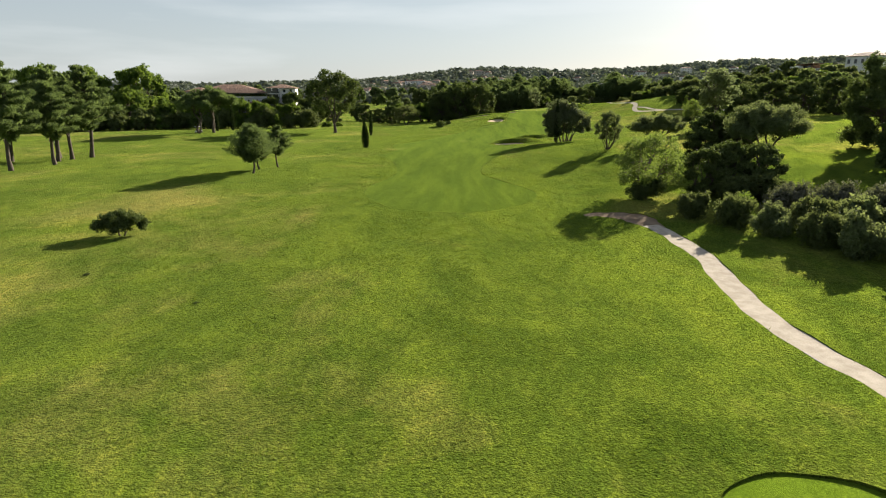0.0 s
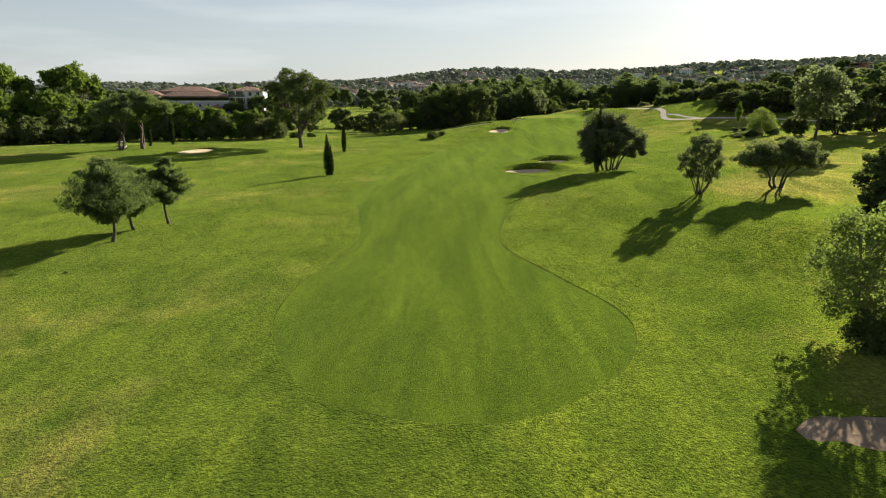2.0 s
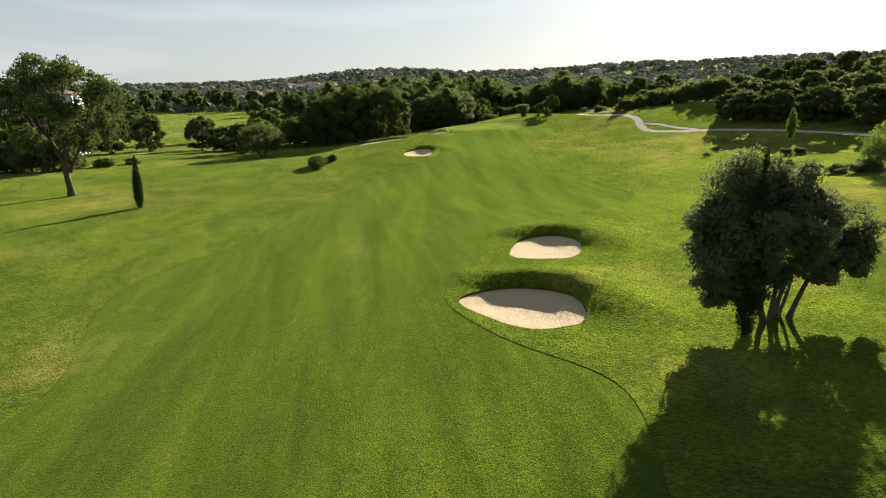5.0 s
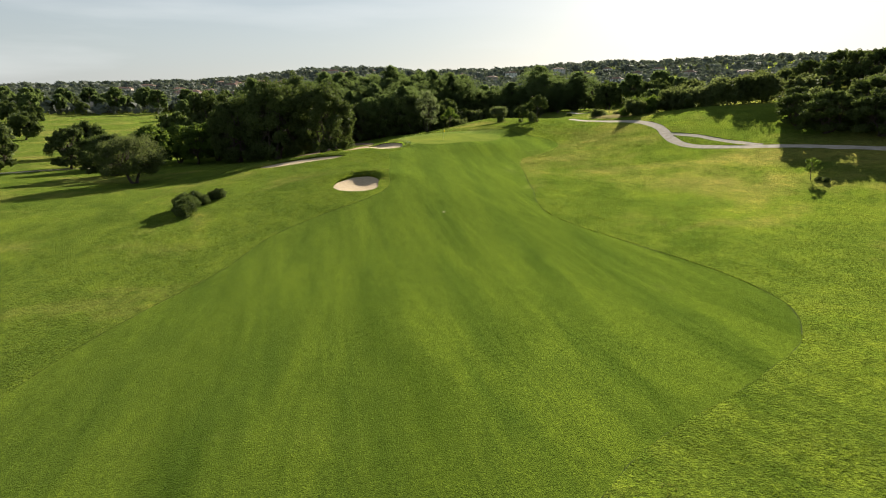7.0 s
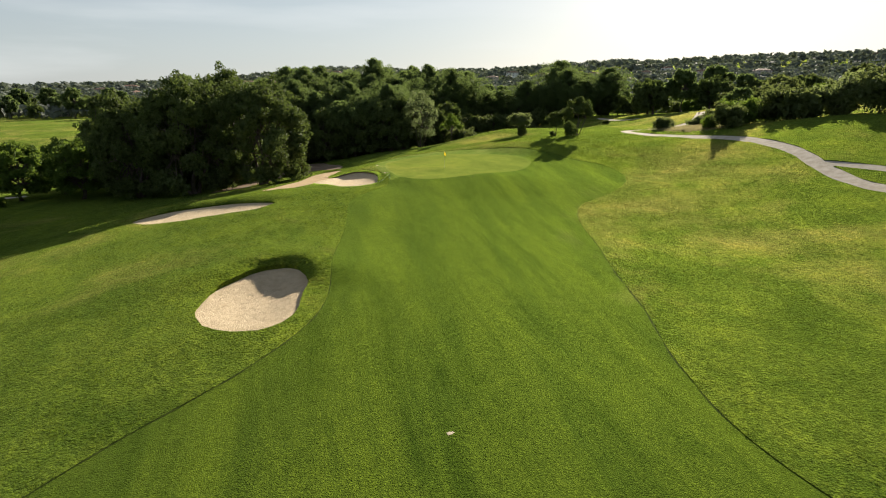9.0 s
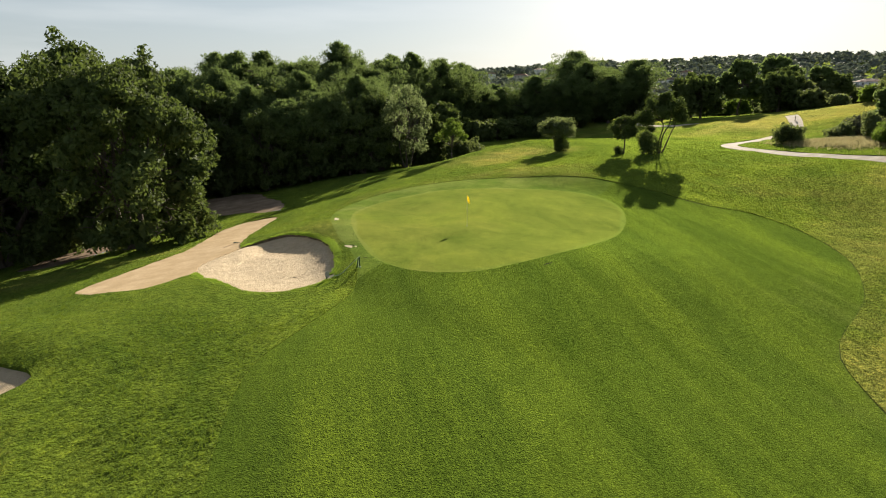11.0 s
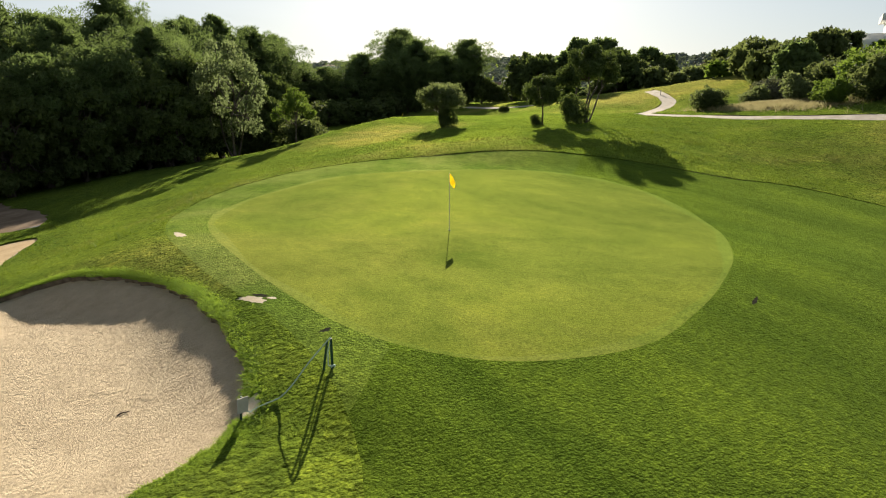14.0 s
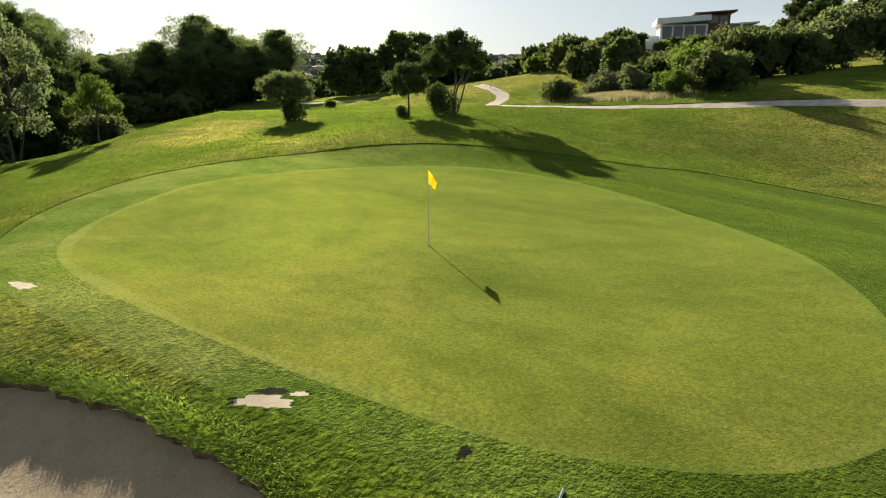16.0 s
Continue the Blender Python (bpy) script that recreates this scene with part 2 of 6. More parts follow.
def sand_material():
    n = Nodes("bunker_sand")
    rake = n.t.nodes.new("ShaderNodeTexWave")
    rake.wave_type, rake.bands_direction = "RINGS", "Z"
    rake.inputs["Scale"].default_value, rake.inputs["Distortion"].default_value = 1.9, 3.0
    rake.inputs["Detail"].default_value, rake.inputs["Detail Scale"].default_value = 1.0, 0.5
    m = n.t.nodes.new("ShaderNodeMapping")
    m.inputs["Location"].default_value = (-32.5, -291.5, 0)
    m.inputs["Scale"].default_value = (1, 0.8, 0)
    n.put(m.inputs["Vector"], n.pos)
    n.put(rake.inputs["Vector"], m.outputs["Vector"])
    raked = n.ramp(n.noise(0.4, 3), (0.50, (0, 0, 0)), (0.60, (1, 1, 1)))
    grain, lumps, crumbs = n.noise(14, 6, 0.75), n.noise(2.0, 4, 0.6), n.noise(42, 3, 0.7)
    steps = n.ramp(n.noise(4.5, 2, 0.5), (0.30, (0, 0, 0)), (0.42, (1, 1, 1)))
    relief = n.math("ADD", n.math("MULTIPLY", n.math("MULTIPLY", rake.outputs["Fac"], raked), 0.45), n.math("ADD", n.math("MULTIPLY", grain, 1.5), n.math("MULTIPLY", crumbs, 0.55)))
    n.bump(n.math("ADD", relief, n.math("ADD", n.math("MULTIPLY", lumps, 0.9), n.math("MULTIPLY", steps, 0.35))), 0.9, 0.08)
    c = n.mix(n.ramp(lumps, (0.3, (0, 0, 0)), (0.7, (1, 1, 1))), (0.48, 0.375, 0.24), (0.61, 0.49, 0.325))
    c = n.mix(n.ramp(crumbs, (0.34, (0.6, 0.6, 0.6)), (0.46, (0, 0, 0))), c, (0.33, 0.265, 0.19))
    c = n.mix(n.ramp(crumbs, (0.56, (0, 0, 0)), (0.68, (0.5, 0.5, 0.5))), c, (0.72, 0.61, 0.45))
    return n.finish(n.mix(n.ramp(grain, (0.30, (0.5, 0.5, 0.5)), (0.48, (0, 0, 0))), c, (0.35, 0.275, 0.195)), 0.95, 0.1)


def plain_ground(name, a, b, scale, relief):
    n = Nodes(name)
    v, f = n.noise(scale, 4), n.noise(scale * 9, 4, 0.7)
    n.bump(f, 0.6, relief)
    c = n.mix(n.ramp(v, (0.35, (0, 0, 0)), (0.68, (1, 1, 1))), a, b)
    return n.finish(n.mix(n.ramp(f, (0.35, (0, 0, 0)), (0.75, (0.5, 0.5, 0.5))), c, tuple(x * 0.6 for x in a)), 0.95, 0.02)


sand_mat = sand_material()
path_mat = plain_ground("gravel_path", (0.40, 0.35, 0.285), (0.56, 0.50, 0.42), 1.2, 0.02)
track_mat = plain_ground("bare_sandy_earth", (0.42, 0.31, 0.18), (0.54, 0.41, 0.26), 0.8, 0.04)
earth_mat = plain_ground("trodden_earth", (0.17, 0.125, 0.085), (0.31, 0.235, 0.17), 0.5, 0.05)
# very dark earth colour for the scrapes and holes
dark_earth_mat = plain_ground("dark_spot_earth", (0.014, 0.015, 0.008), (0.03, 0.027, 0.016), 3.0, 0.03)
pale_sand_mat = plain_ground("spilt_sand", (0.52, 0.43, 0.31), (0.64, 0.55, 0.42), 3.0, 0.02)
soil_mat = plain_ground("crumbling_soil_edge", (0.10, 0.078, 0.052), (0.24, 0.19, 0.13), 5.0, 0.05)
OAK = leaf_material("oak_leaf", (0.042, 0.066, 0.021), (0.105, 0.134, 0.046), (0.14, 0.19, 0.04), 0.32)
GREYOAK = leaf_material("holm_oak_leaf", (0.062, 0.082, 0.042), (0.135, 0.156, 0.090), (0.20, 0.24, 0.09), 0.38)
OLIVE = leaf_material("olive_leaf", (0.068, 0.098, 0.040), (0.150, 0.180, 0.085), (0.24, 0.29, 0.09), 0.42)
PINE = leaf_material("pine_needles", (0.050, 0.084, 0.030), (0.112, 0.150, 0.058), (0.19, 0.26, 0.07), 0.44)
BRIGHT = leaf_material("bright_leaf", (0.058, 0.104, 0.018), (0.108, 0.166, 0.034), (0.21, 0.30, 0.04), 0.40)
PALE = leaf_material("pale_leaf", (0.085, 0.115, 0.040), (0.170, 0.190, 0.075), (0.25, 0.31, 0.12), 0.45)
LIGHT = leaf_material("light_leaf", (0.072, 0.112, 0.028), (0.140, 0.182, 0.052), (0.26, 0.35, 0.06), 0.42)
CYPRESS = leaf_material("cypress_leaf", (0.012, 0.024, 0.008), (0.026, 0.046, 0.014), (0.05, 0.08, 0.012), 0.2)
SHRUB = leaf_material("shrub_leaf", (0.042, 0.064, 0.024), (0.100, 0.124, 0.048), (0.18, 0.22, 0.06), 0.40)
BLOOM = leaf_material("flowering_shrub_leaf", (0.045, 0.055, 0.030), (0.20, 0.19, 0.15), (0.16, 0.18, 0.07), 0.3)
BARK = bark_material("grey_bark", (0.045, 0.036, 0.028), (0.14, 0.115, 0.09))
PALE_BARK = bark_material("pale_bark", (0.10, 0.08, 0.06), (0.24, 0.20, 0.16))


# ---- building helpers ----
def fast_mesh(name, verts, faces, mats, smooth=True, which=None):
    """Mesh from an array of vertices and an array of triangles or quads."""
    verts, faces = np.asarray(verts, np.float32), np.asarray(faces, np.int32)
    me = bpy.data.meshes.new(name)
    k = faces.shape[1]
    me.vertices.add(len(verts)), me.loops.add(faces.size), me.polygons.add(len(faces))
    me.vertices.foreach_set("co", verts.ravel())
    me.loops.foreach_set("vertex_index", faces.ravel())
    me.polygons.foreach_set("loop_start", np.arange(0, faces.size, k, dtype=np.int32))
    if which is not None:
        me.polygons.foreach_set("material_index", np.asarray(which, np.int32))
    me.polygons.foreach_set("use_smooth", np.full(len(faces), smooth))
    for m in mats if isinstance(mats, (list, tuple)) else [mats]:
        me.materials.append(m)
    me.update(calc_edges=True)
    me.validate()
    return me


def part(name, bm, material, parent=None, label=""):
    """Links a bmesh, or a mesh, as one object under a thing."""
    if isinstance(bm, bmesh.types.BMesh):
        me = bpy.data.meshes.new(name)
        bm.to_mesh(me)
        bm.free()
        me.materials.append(material)
    else:
        me = bm
    ob = new(name, me)
    ob.parent = parent
    return tagged(ob, label)


def curve_closed(points, step):
    """Even points along a closed smooth curve through the given corners."""
    p = np.array(points, float)
    out = []
    n = len(p)
    for i in range(n):
        a, b, c, d = p[i - 1], p[i], p[(i + 1) % n], p[(i + 2) % n]
        m = max(2, int(np.linalg.norm(c - b) / step))
        for u in np.arange(m) / m:
            out.append(0.5 * (2 * b + (c - a) * u + (2 * a - 5 * b + 4 * c - d) * u * u + (3 * b - a - 3 * c + d) * u ** 3))
    return np.array(out)


def curve_open(points, step):
    p = np.array(points, float)
    p = np.vstack([2 * p[0] - p[1], p, 2 * p[-1] - p[-2]])
    out = []
    for i in range(1, len(p) - 2):
        a, b, c, d = p[i - 1], p[i], p[i + 1], p[i + 2]
        m = max(2, int(np.linalg.norm(c - b) / step))
        for u in np.arange(m) / m:
            out.append(0.5 * (2 * b + (c - a) * u + (2 * a - 5 * b + 4 * c - d) * u * u + (3 * b - a - 3 * c + d) * u ** 3))
    out.append(p[-2])
    return np.array(out)


def ribbon(points, width, step, wobble=0.0):
    """Outline of a band of the given width along an open curve."""
    c = curve_open(points, step)
    d = np.gradient(c, axis=0)
    d /= np.linalg.norm(d, axis=1)[:, None] + 1e-9
    nrm = np.stack([-d[:, 1], d[:, 0]], 1)
    k = np.arange(len(c))
    w1 = width / 2 * (1 + wobble * np.sin(k * 0.9) * np.cos(k * 0.37))
    w2 = width / 2 * (1 + wobble * np.sin(k * 0.7 + 2) * np.cos(k * 0.53))
    return np.vstack([c + nrm * w1[:, None], (c - nrm * w2[:, None])[::-1]])


def inside(poly, x, y):
    r = np.zeros(x.shape, bool)
    px, py = poly[:, 0], poly[:, 1]
    qx, qy = np.roll(px, -1), np.roll(py, -1)
    box = (x > px.min()) & (x < px.max()) & (y > py.min()) & (y < py.max())
    xs, ys = x[box], y[box]
    s = np.zeros(xs.shape, bool)
    for a, b, c, d in zip(px, py, qx, qy):
        if b != d:
            s ^= ((b > ys) != (d > ys)) & (xs < (c - a) * (ys - b) / (d - b) + a)
    r[box] = s
    return r


def distance(poly, x, y):
    best = np.full(x.shape, 1e9)
    p, q = poly, np.roll(poly, -1, 0)
    for (a, b), (c, d) in zip(p, q):
        vx, vy = c - a, d - b
        u = np.clip(((x - a) * vx + (y - b) * vy) / (vx * vx + vy * vy + 1e-9), 0, 1)
        best = np.minimum(best, (x - a - u * vx) ** 2 + (y - b - u * vy) ** 2)
    return np.sqrt(best)


def smooth01(v):
    v = np.clip(v, 0, 1)
    return v * v * (3 - 2 * v)


def ripple(x, y, size, seed=0.0):
    """Smooth uneven relief, about -1 to 1."""
    a, b = x / size + seed, y / size - seed * 1.7
    return (np.sin(a * 2.1 + 1.3 * np.sin(b * 1.1 + seed)) + np.sin(b * 2.4 + 1.2 * np.sin(a * 1.3 + 2)) + np.sin((a + b) * 1.7 + 1.5 * np.sin((a - b) * 0.9))) / 3


# ---- the lie of the land ----
# rises and hollows: x, y, reach, height over the plain
MOUNDS = [(135, 315, 85, 10.57), (105, 120, 55, 5.96), (-105, 375, 85, -3.71), (45, 210, 35, -3.08), (120, 465, 55, 5.20), (24, 284, 14, 1.57), (30, 45, 35, -1.33), (0, 345, 35, -2.83), (64, 260, 22, -2.60), (-88, 204, 22, 1.35), (135, 240, 35, 3.39), (0, 465, 55, -2.35), (-16, 284, 22, -1.06), (-30, 165, 35, -0.59), (-120, 480, 35, -2.01), (40, 116, 14, 1.37), (72, 292, 14, -1.20), (72, 172, 22, 2.11), (24, 252, 14, 1.43), (48, 284, 14, 1.21), (96, 284, 14, 1.84), (-8, 68, 14, 0.61)]
MOUNDS_FAR = [(120, -15, 55, 1.02), (-15, -45, 55, -0.64), (-16, 236, 22, -0.47), (8, 108, 14, -0.39), (128, 332, 14, 1.32), (64, 316, 14, 0.83), (112, 164, 22, 1.10), (56, 372, 14, 0.98), (24, 172, 14, 0.39), (64, 348, 14, -0.46), (24, 132, 14, 0.36), (-32, 116, 14, 0.23), (33.0, 96.5, 5.5, 1.8), (200, 320, 37, 13.0), (150, 250, 30, 5.0), (32.6, 287.6, 4.5, -0.42), (92, 384, 17, -2.8), (63, 367, 9, -2.0), (58, 340, 5, 0.4), (67, 347, 5, 0.8), (77, 349, 6, 0.5), (192, 290, 16, 4.0), (94, 360, 10, -1.0), (101, 333, 13, -1.3), (112, 318, 12, -1.2), (69.5, 347.5, 7.5, 0.75), (53, 357, 7, -1.6), (64, 361, 6, -0.9), (71, 290, 8, -1.15), (54, 274, 9.5, -1.2)]
SKYLINE_AZ = [-180, -90, -40, -25, -14, -8, -4, 1, 6, 12, 20, 27, 34, 45, 55, 70, 90, 130, 180]
SKYLINE_EL = [0.3, 0.3, 0.5, 0.72, 0.88, 1.12, 1.58, 2.1, 2.25, 2.0, 2.3, 2.7, 2.9, 3.0, 3.0, 3.0, 2.6, 1.0, 0.3]
GREEN_Z = 7.25
GREEN = curve_closed([(36.6, 302.8), (36.1, 297), (36.1, 291.3), (36.75, 288.2), (38.2, 286.2), (40.7, 285.2), (43.2, 285.6), (45.8, 286.5), (48.8, 288.0), (52.6, 290.8), (55.7, 294.5), (57.9, 298.7), (58.8, 303), (57.6, 307.2), (53, 310.9), (47, 312.4), (42.1, 310), (38.3, 306.7)], 0.5)
GREEN_INNER = GREEN + (GREEN.mean(0) - GREEN) / np.linalg.norm(GREEN.mean(0) - GREEN, axis=1)[:, None] * (0.30 + 0.14 * np.sin(np.arange(len(GREEN)) * 0.37))[:, None]
TEE = curve_closed([(10.2, 19.4), (12.4, 21.3), (14.6, 21.4), (17, 20.2), (18, 16), (17, 9), (11, 8.5), (9.5, 14)], 0.7)
FAIR_LEFT = [(0.7, 69.4), (-3.7, 70.4), (-7, 73), (-9.8, 79), (-11, 85), (-10.5, 92), (-9, 98), (-8, 106), (-9.4, 118), (-11.5, 128), (-14, 134), (-12.3, 142), (-11, 149), (-13.4, 161), (-12.3, 170.7), (-7.3, 180), (-3.5, 192), (-1.1, 202), (1.8, 210), (6.2, 219.5), (9.7, 229.5), (15, 236.5), (21.7, 243), (25.3, 249), (26.6, 258), (28.2, 268), (29.4, 277), (32, 281.5), (34.5, 285.6), (35.2, 290), (34.9, 297), (35.2, 304), (37.5, 309.5), (42, 314.3), (47.5, 317.6), (54, 316.5), (60, 310.5), (63, 303)]
FAIR_RIGHT = [(65.2, 298), (67.6, 295.5), (68.2, 291), (66.2, 285.4), (61.6, 280), (55.6, 276), (53.3, 272.4), (51.8, 267.9), (50.2, 261.6), (47.9, 254), (46, 246.4), (43.7, 239), (42.8, 231), (45.2, 219), (46.7, 210), (46.8, 203), (45.4, 196.7), (41.9, 191.9), (38.5, 189.7), (33.7, 187.2), (29.5, 185.4), (25, 182.5), (20.5, 177.5), (17.5, 170), (14, 163), (11.6, 156.5), (13.6, 148.5), (17.3, 141), (16, 134), (13.5, 128), (11.1, 122.3), (9.2, 117.8), (7.6, 112), (6.5, 105), (6.9, 99.5), (10.1, 90.5), (12.6, 82.3), (10.5, 75.5), (5, 70.3)]
FAIRWAY = curve_closed(FAIR_LEFT + FAIR_RIGHT, 1.0)
# bunkers: corners, height of the raised lip, depth of the sand under it, step of the outline, way to the lip and where it starts
BUNKERS = [
    ([(26.5, 292.4), (26.0, 295.9), (27.7, 299.8), (29.5, 302.2), (31.6, 301.5), (33.45, 298.4), (34.15, 295.4), (34.2, 291.6), (33.85, 289.3), (33.15, 288.1), (32.1, 287.4), (30.7, 287.2), (29.5, 287.8), (28.3, 289.4), (27.4, 291)], 0.10, 0.42, 0.3, (0.8, 0.6), -0.25),
    ([(18.2, 248.7), (17.7, 250.8), (18.3, 253.8), (19.5, 255.6), (21.3, 257.3), (23.3, 257.4), (24.3, 255.9), (24.6, 253.8), (24.2, 251.5), (23.8, 248.9), (23.0, 247.4), (21.6, 246.6), (20.1, 246.8), (18.9, 247.7)], 0.66, 0.85, 0.45, (0.1, 0.99), 0.02),
    ([(5.6, 286), (6.5, 288.6), (9.5, 289.6), (15, 286.6), (20, 282.4), (21.6, 280.2), (20, 278.6), (16.5, 279), (12.6, 279.2), (8.6, 281.7)], 0.5, 0.35, 0.7, (0.5, 0.87), 0.0),
    ([(12.4, 156), (14.6, 157.8), (17.8, 157.6), (20.3, 154.6), (19.8, 150.7), (18.3, 148.8), (15.8, 149), (13.7, 151.8)], 0.95, 0.6, 0.7, (0.8, 0.6), 0.0),
    ([(19.5, 168.5), (22.2, 173.6), (25.6, 174.4), (27, 170.8), (24.9, 165.2), (21.8, 164.2), (19.6, 165.6)], 0.95, 0.6, 0.7, (0.8, 0.6), 0.0),
    ([(-64.2, 198), (-64.0, 206), (-61, 211), (-58.4, 208.5), (-58.2, 201), (-60.4, 197)], 0.5, 0.4, 0.9, (0.6, 0.8), 0.0),
]
def ragged(o, amount):
    """Uneven broken edge."""
    k = np.arange(len(o))
    d = np.gradient(o, axis=0)
    nrm = np.stack([d[:, 1], -d[:, 0]], 1) / (np.linalg.norm(d, axis=1)[:, None] + 1e-9)
    return o + nrm * (amount * (np.sin(k * 1.7) + np.sin(k * 0.63 + 1) + 0.8 * np.sin(k * 2.9 + 2)))[:, None] / 2


SAND = [(ragged(curve_closed(c, s * 0.75), 0.07 if s < 0.4 else 0.04), lip, deep) for c, lip, deep, s, way, start in BUNKERS]
PATH_NEAR = ribbon([(24.6, 14), (23.2, 26), (22.0, 33), (21.6, 39), (22.4, 46), (23.3, 53), (22.9, 60), (22.2, 64.0)], 2.0, 0.8, 0.12)
PATH_FAR = ribbon([(107, 200), (97, 226), (89.5, 246), (85, 254), (81.3, 262), (82.2, 269.5), (84.9, 277), (86.3, 284), (86.6, 292), (85.3, 300), (83.2, 308), (82.9, 314.5), (85, 319.3), (91, 324), (99, 329), (108, 333), (114, 339), (118, 344)], 1.9, 1.0, 0.08)
PATH_FORK = ribbon([(83.5, 272.5), (85.6, 266), (86.3, 259), (87.5, 251.5)], 1.5, 1.0, 0.1)
TRACK = ragged(curve_closed([(31, 316.9), (28.1, 317), (26.3, 314.7), (25.1, 310.4), (24.3, 305.6), (23.2, 303.2), (21.9, 300.4), (20.3, 297.4), (19.3, 294.6), (20.6, 292.4), (23.6, 291.7), (25.2, 293.2), (26.9, 294.4), (28, 297.4), (28.4, 300), (28.2, 303), (28.9, 308), (30, 312.8)], 0.6), 0.12)
WOOD_TRACK = ragged(curve_closed([(15.5, 322), (18.5, 336), (23, 346), (28, 343), (30.2, 335), (32, 326), (30.4, 322.2), (26.7, 325), (22.6, 326), (18.5, 317), (13, 309), (10.5, 312)], 0.9), 0.30)
def spot(x, y, rx, ry, turn, seed):
    """Small ragged outline."""
    a = np.arange(0, 6.28, 0.21)
    r = 1 + 0.12 * np.sin(3 * a + seed) + 0.14 * np.sin(7 * a + 2 * seed) + np.random.default_rng(seed).uniform(-0.13, 0.12, len(a))
    lx, ly, c, s = rx * r * np.cos(a), ry * r * np.sin(a), math.cos(radians(turn)), math.sin(radians(turn))
    return np.stack([x + c * lx - s * ly, y + s * lx + c * ly], 1)


EARTH_NEAR = ragged(curve_closed([(21.4, 63.2), (23.2, 62.9), (23.6, 66.2), (22.3, 69.2), (19.6, 70.2), (16.8, 69.6), (16.3, 68.4), (18.9, 67.2), (20.6, 65.4)], 0.6), 0.25)
SANDY_SPOTS = [spot(35.2, 293.05, 0.5, 0.16, -64, 3), spot(35.62, 292.7, 0.14, 0.06, -60, 9), spot(35.4, 302.2, 0.5, 0.16, -84, 5), spot(30.2, 235.4, 0.17, 0.11, 10, 8), spot(33.6, 288.55, 0.4, 0.25, 40, 1)]
DARK_SPOTS = [spot(35.46, 293.12, 0.28, 0.08, -62, 4), spot(35.84, 289.9, 0.14, 0.08, 10, 6), spot(45.2, 285.3, 0.30, 0.05, 20, 7)]
APRON = ragged(curve_closed([(33.6, 286.8), (33.9, 297), (34.0, 305), (36.6, 311.5), (42, 316.2), (47.5, 319.5), (54, 318.4), (60, 312.4), (61.5, 306.5), (56, 304), (50, 308), (44, 308.5), (39, 303), (37.8, 296), (37.4, 291), (36.4, 288.2)], 0.5), 0.16)
PATH_BACK = ribbon([(116, 392), (114.5, 384), (112.5, 376), (111.3, 368), (112, 360)], 2.2, 1.0, 0.05)
FAR_PATH = ribbon([(-60, 318), (-46, 327), (-36, 331), (-25, 338)], 3.0, 1.5, 0.05)


def land(x, y):
    """Height of the ground, without bunkers."""
    x, y = np.asarray(x, float), np.asarray(y, float)
    z = np.full(x.shape, 2.0)
    for a, b, r, h in MOUNDS + MOUNDS_FAR:
        z += h * np.exp(-((x - a) ** 2 + (y - b) ** 2) / (2 * r * r))
    far = np.hypot(x, y - 150)
    az = np.degrees(np.arctan2(x, y - 150))
    top = np.interp(az, SKYLINE_AZ, SKYLINE_EL)
    z += smooth01((far - 420) / 1300) * (1650 * np.tan(np.radians(top)) + 6 * ripple(x, y, 160)) * (1 - 0.6 * smooth01((far - 1900) / 1500))
    near = (np.abs(x - 48) < 40) & (np.abs(y - 300) < 40)
    if near.any():
        xs, ys = x[near], y[near]
        d = distance(GREEN, xs, ys)
        d[inside(GREEN, xs, ys)] = 0
        behind = smooth01((ys - 0.3 * (xs - 48) - 303) / 8)
        right = smooth01((xs - 53) / 6) * smooth01((ys - 290) / 6)
        reach = 1.8 + 1.7 * smooth01((37.2 - xs) / 1.6) * smooth01((ys - 286) / 3) + (2.6 + 9.5 * behind * (1 - 0.75 * right)) * smooth01((xs - 35) / 7) * (1 - 0.2 * right) + 4.2 * smooth01((ys - 296) / 7) * (1 - smooth01((xs - 37) / 6))
        # long even fall in front
        reach = reach + 5.5 * smooth01((290 - ys) / 4) * smooth01((xs - 32) / 7) * smooth01((60 - xs) / 6)
        w = 1 - smooth01(d / reach)
        plate = GREEN_Z + 0.03 * ripple(xs, ys, 9.0) + 0.32 * np.exp(-((xs - 47) ** 2 / 40 + (ys - 286.5) ** 2 / 20)) + 0.036 * np.maximum(0, 0.7 * (xs - 48) + 0.7 * (ys - 298))
        z[near] = z[near] * (1 - w) + plate * w - 0.15 * smooth01((291 - ys) / 4) * smooth01((xs - 35) / 2) * smooth01((52 - xs) / 10) * smooth01(d / 1.6) * np.exp(-(d / 7.0) ** 2)
    return z


def lip_rise(x, y):
    """Raised grass round the far side of every bunker."""
    z = np.zeros(x.shape)
    for (poly, lip, deep), row in zip(SAND, BUNKERS):
        way, start = row[4:]
        c = poly.mean(0)
        r = np.linalg.norm(poly - c, axis=1).max()
        near = np.hypot(x - c[0], y - c[1]) < r + 7
        if near.any():
            xs, ys = x[near], y[near]
            s = ((xs - c[0]) * way[0] + (ys - c[1]) * way[1]) / r
            d = distance(poly, xs, ys) / 1.5
            z[near] += lip * smooth01((s - start) / 0.7) * (0.06 + d) * np.exp(1 - d) * 0.95
    return z


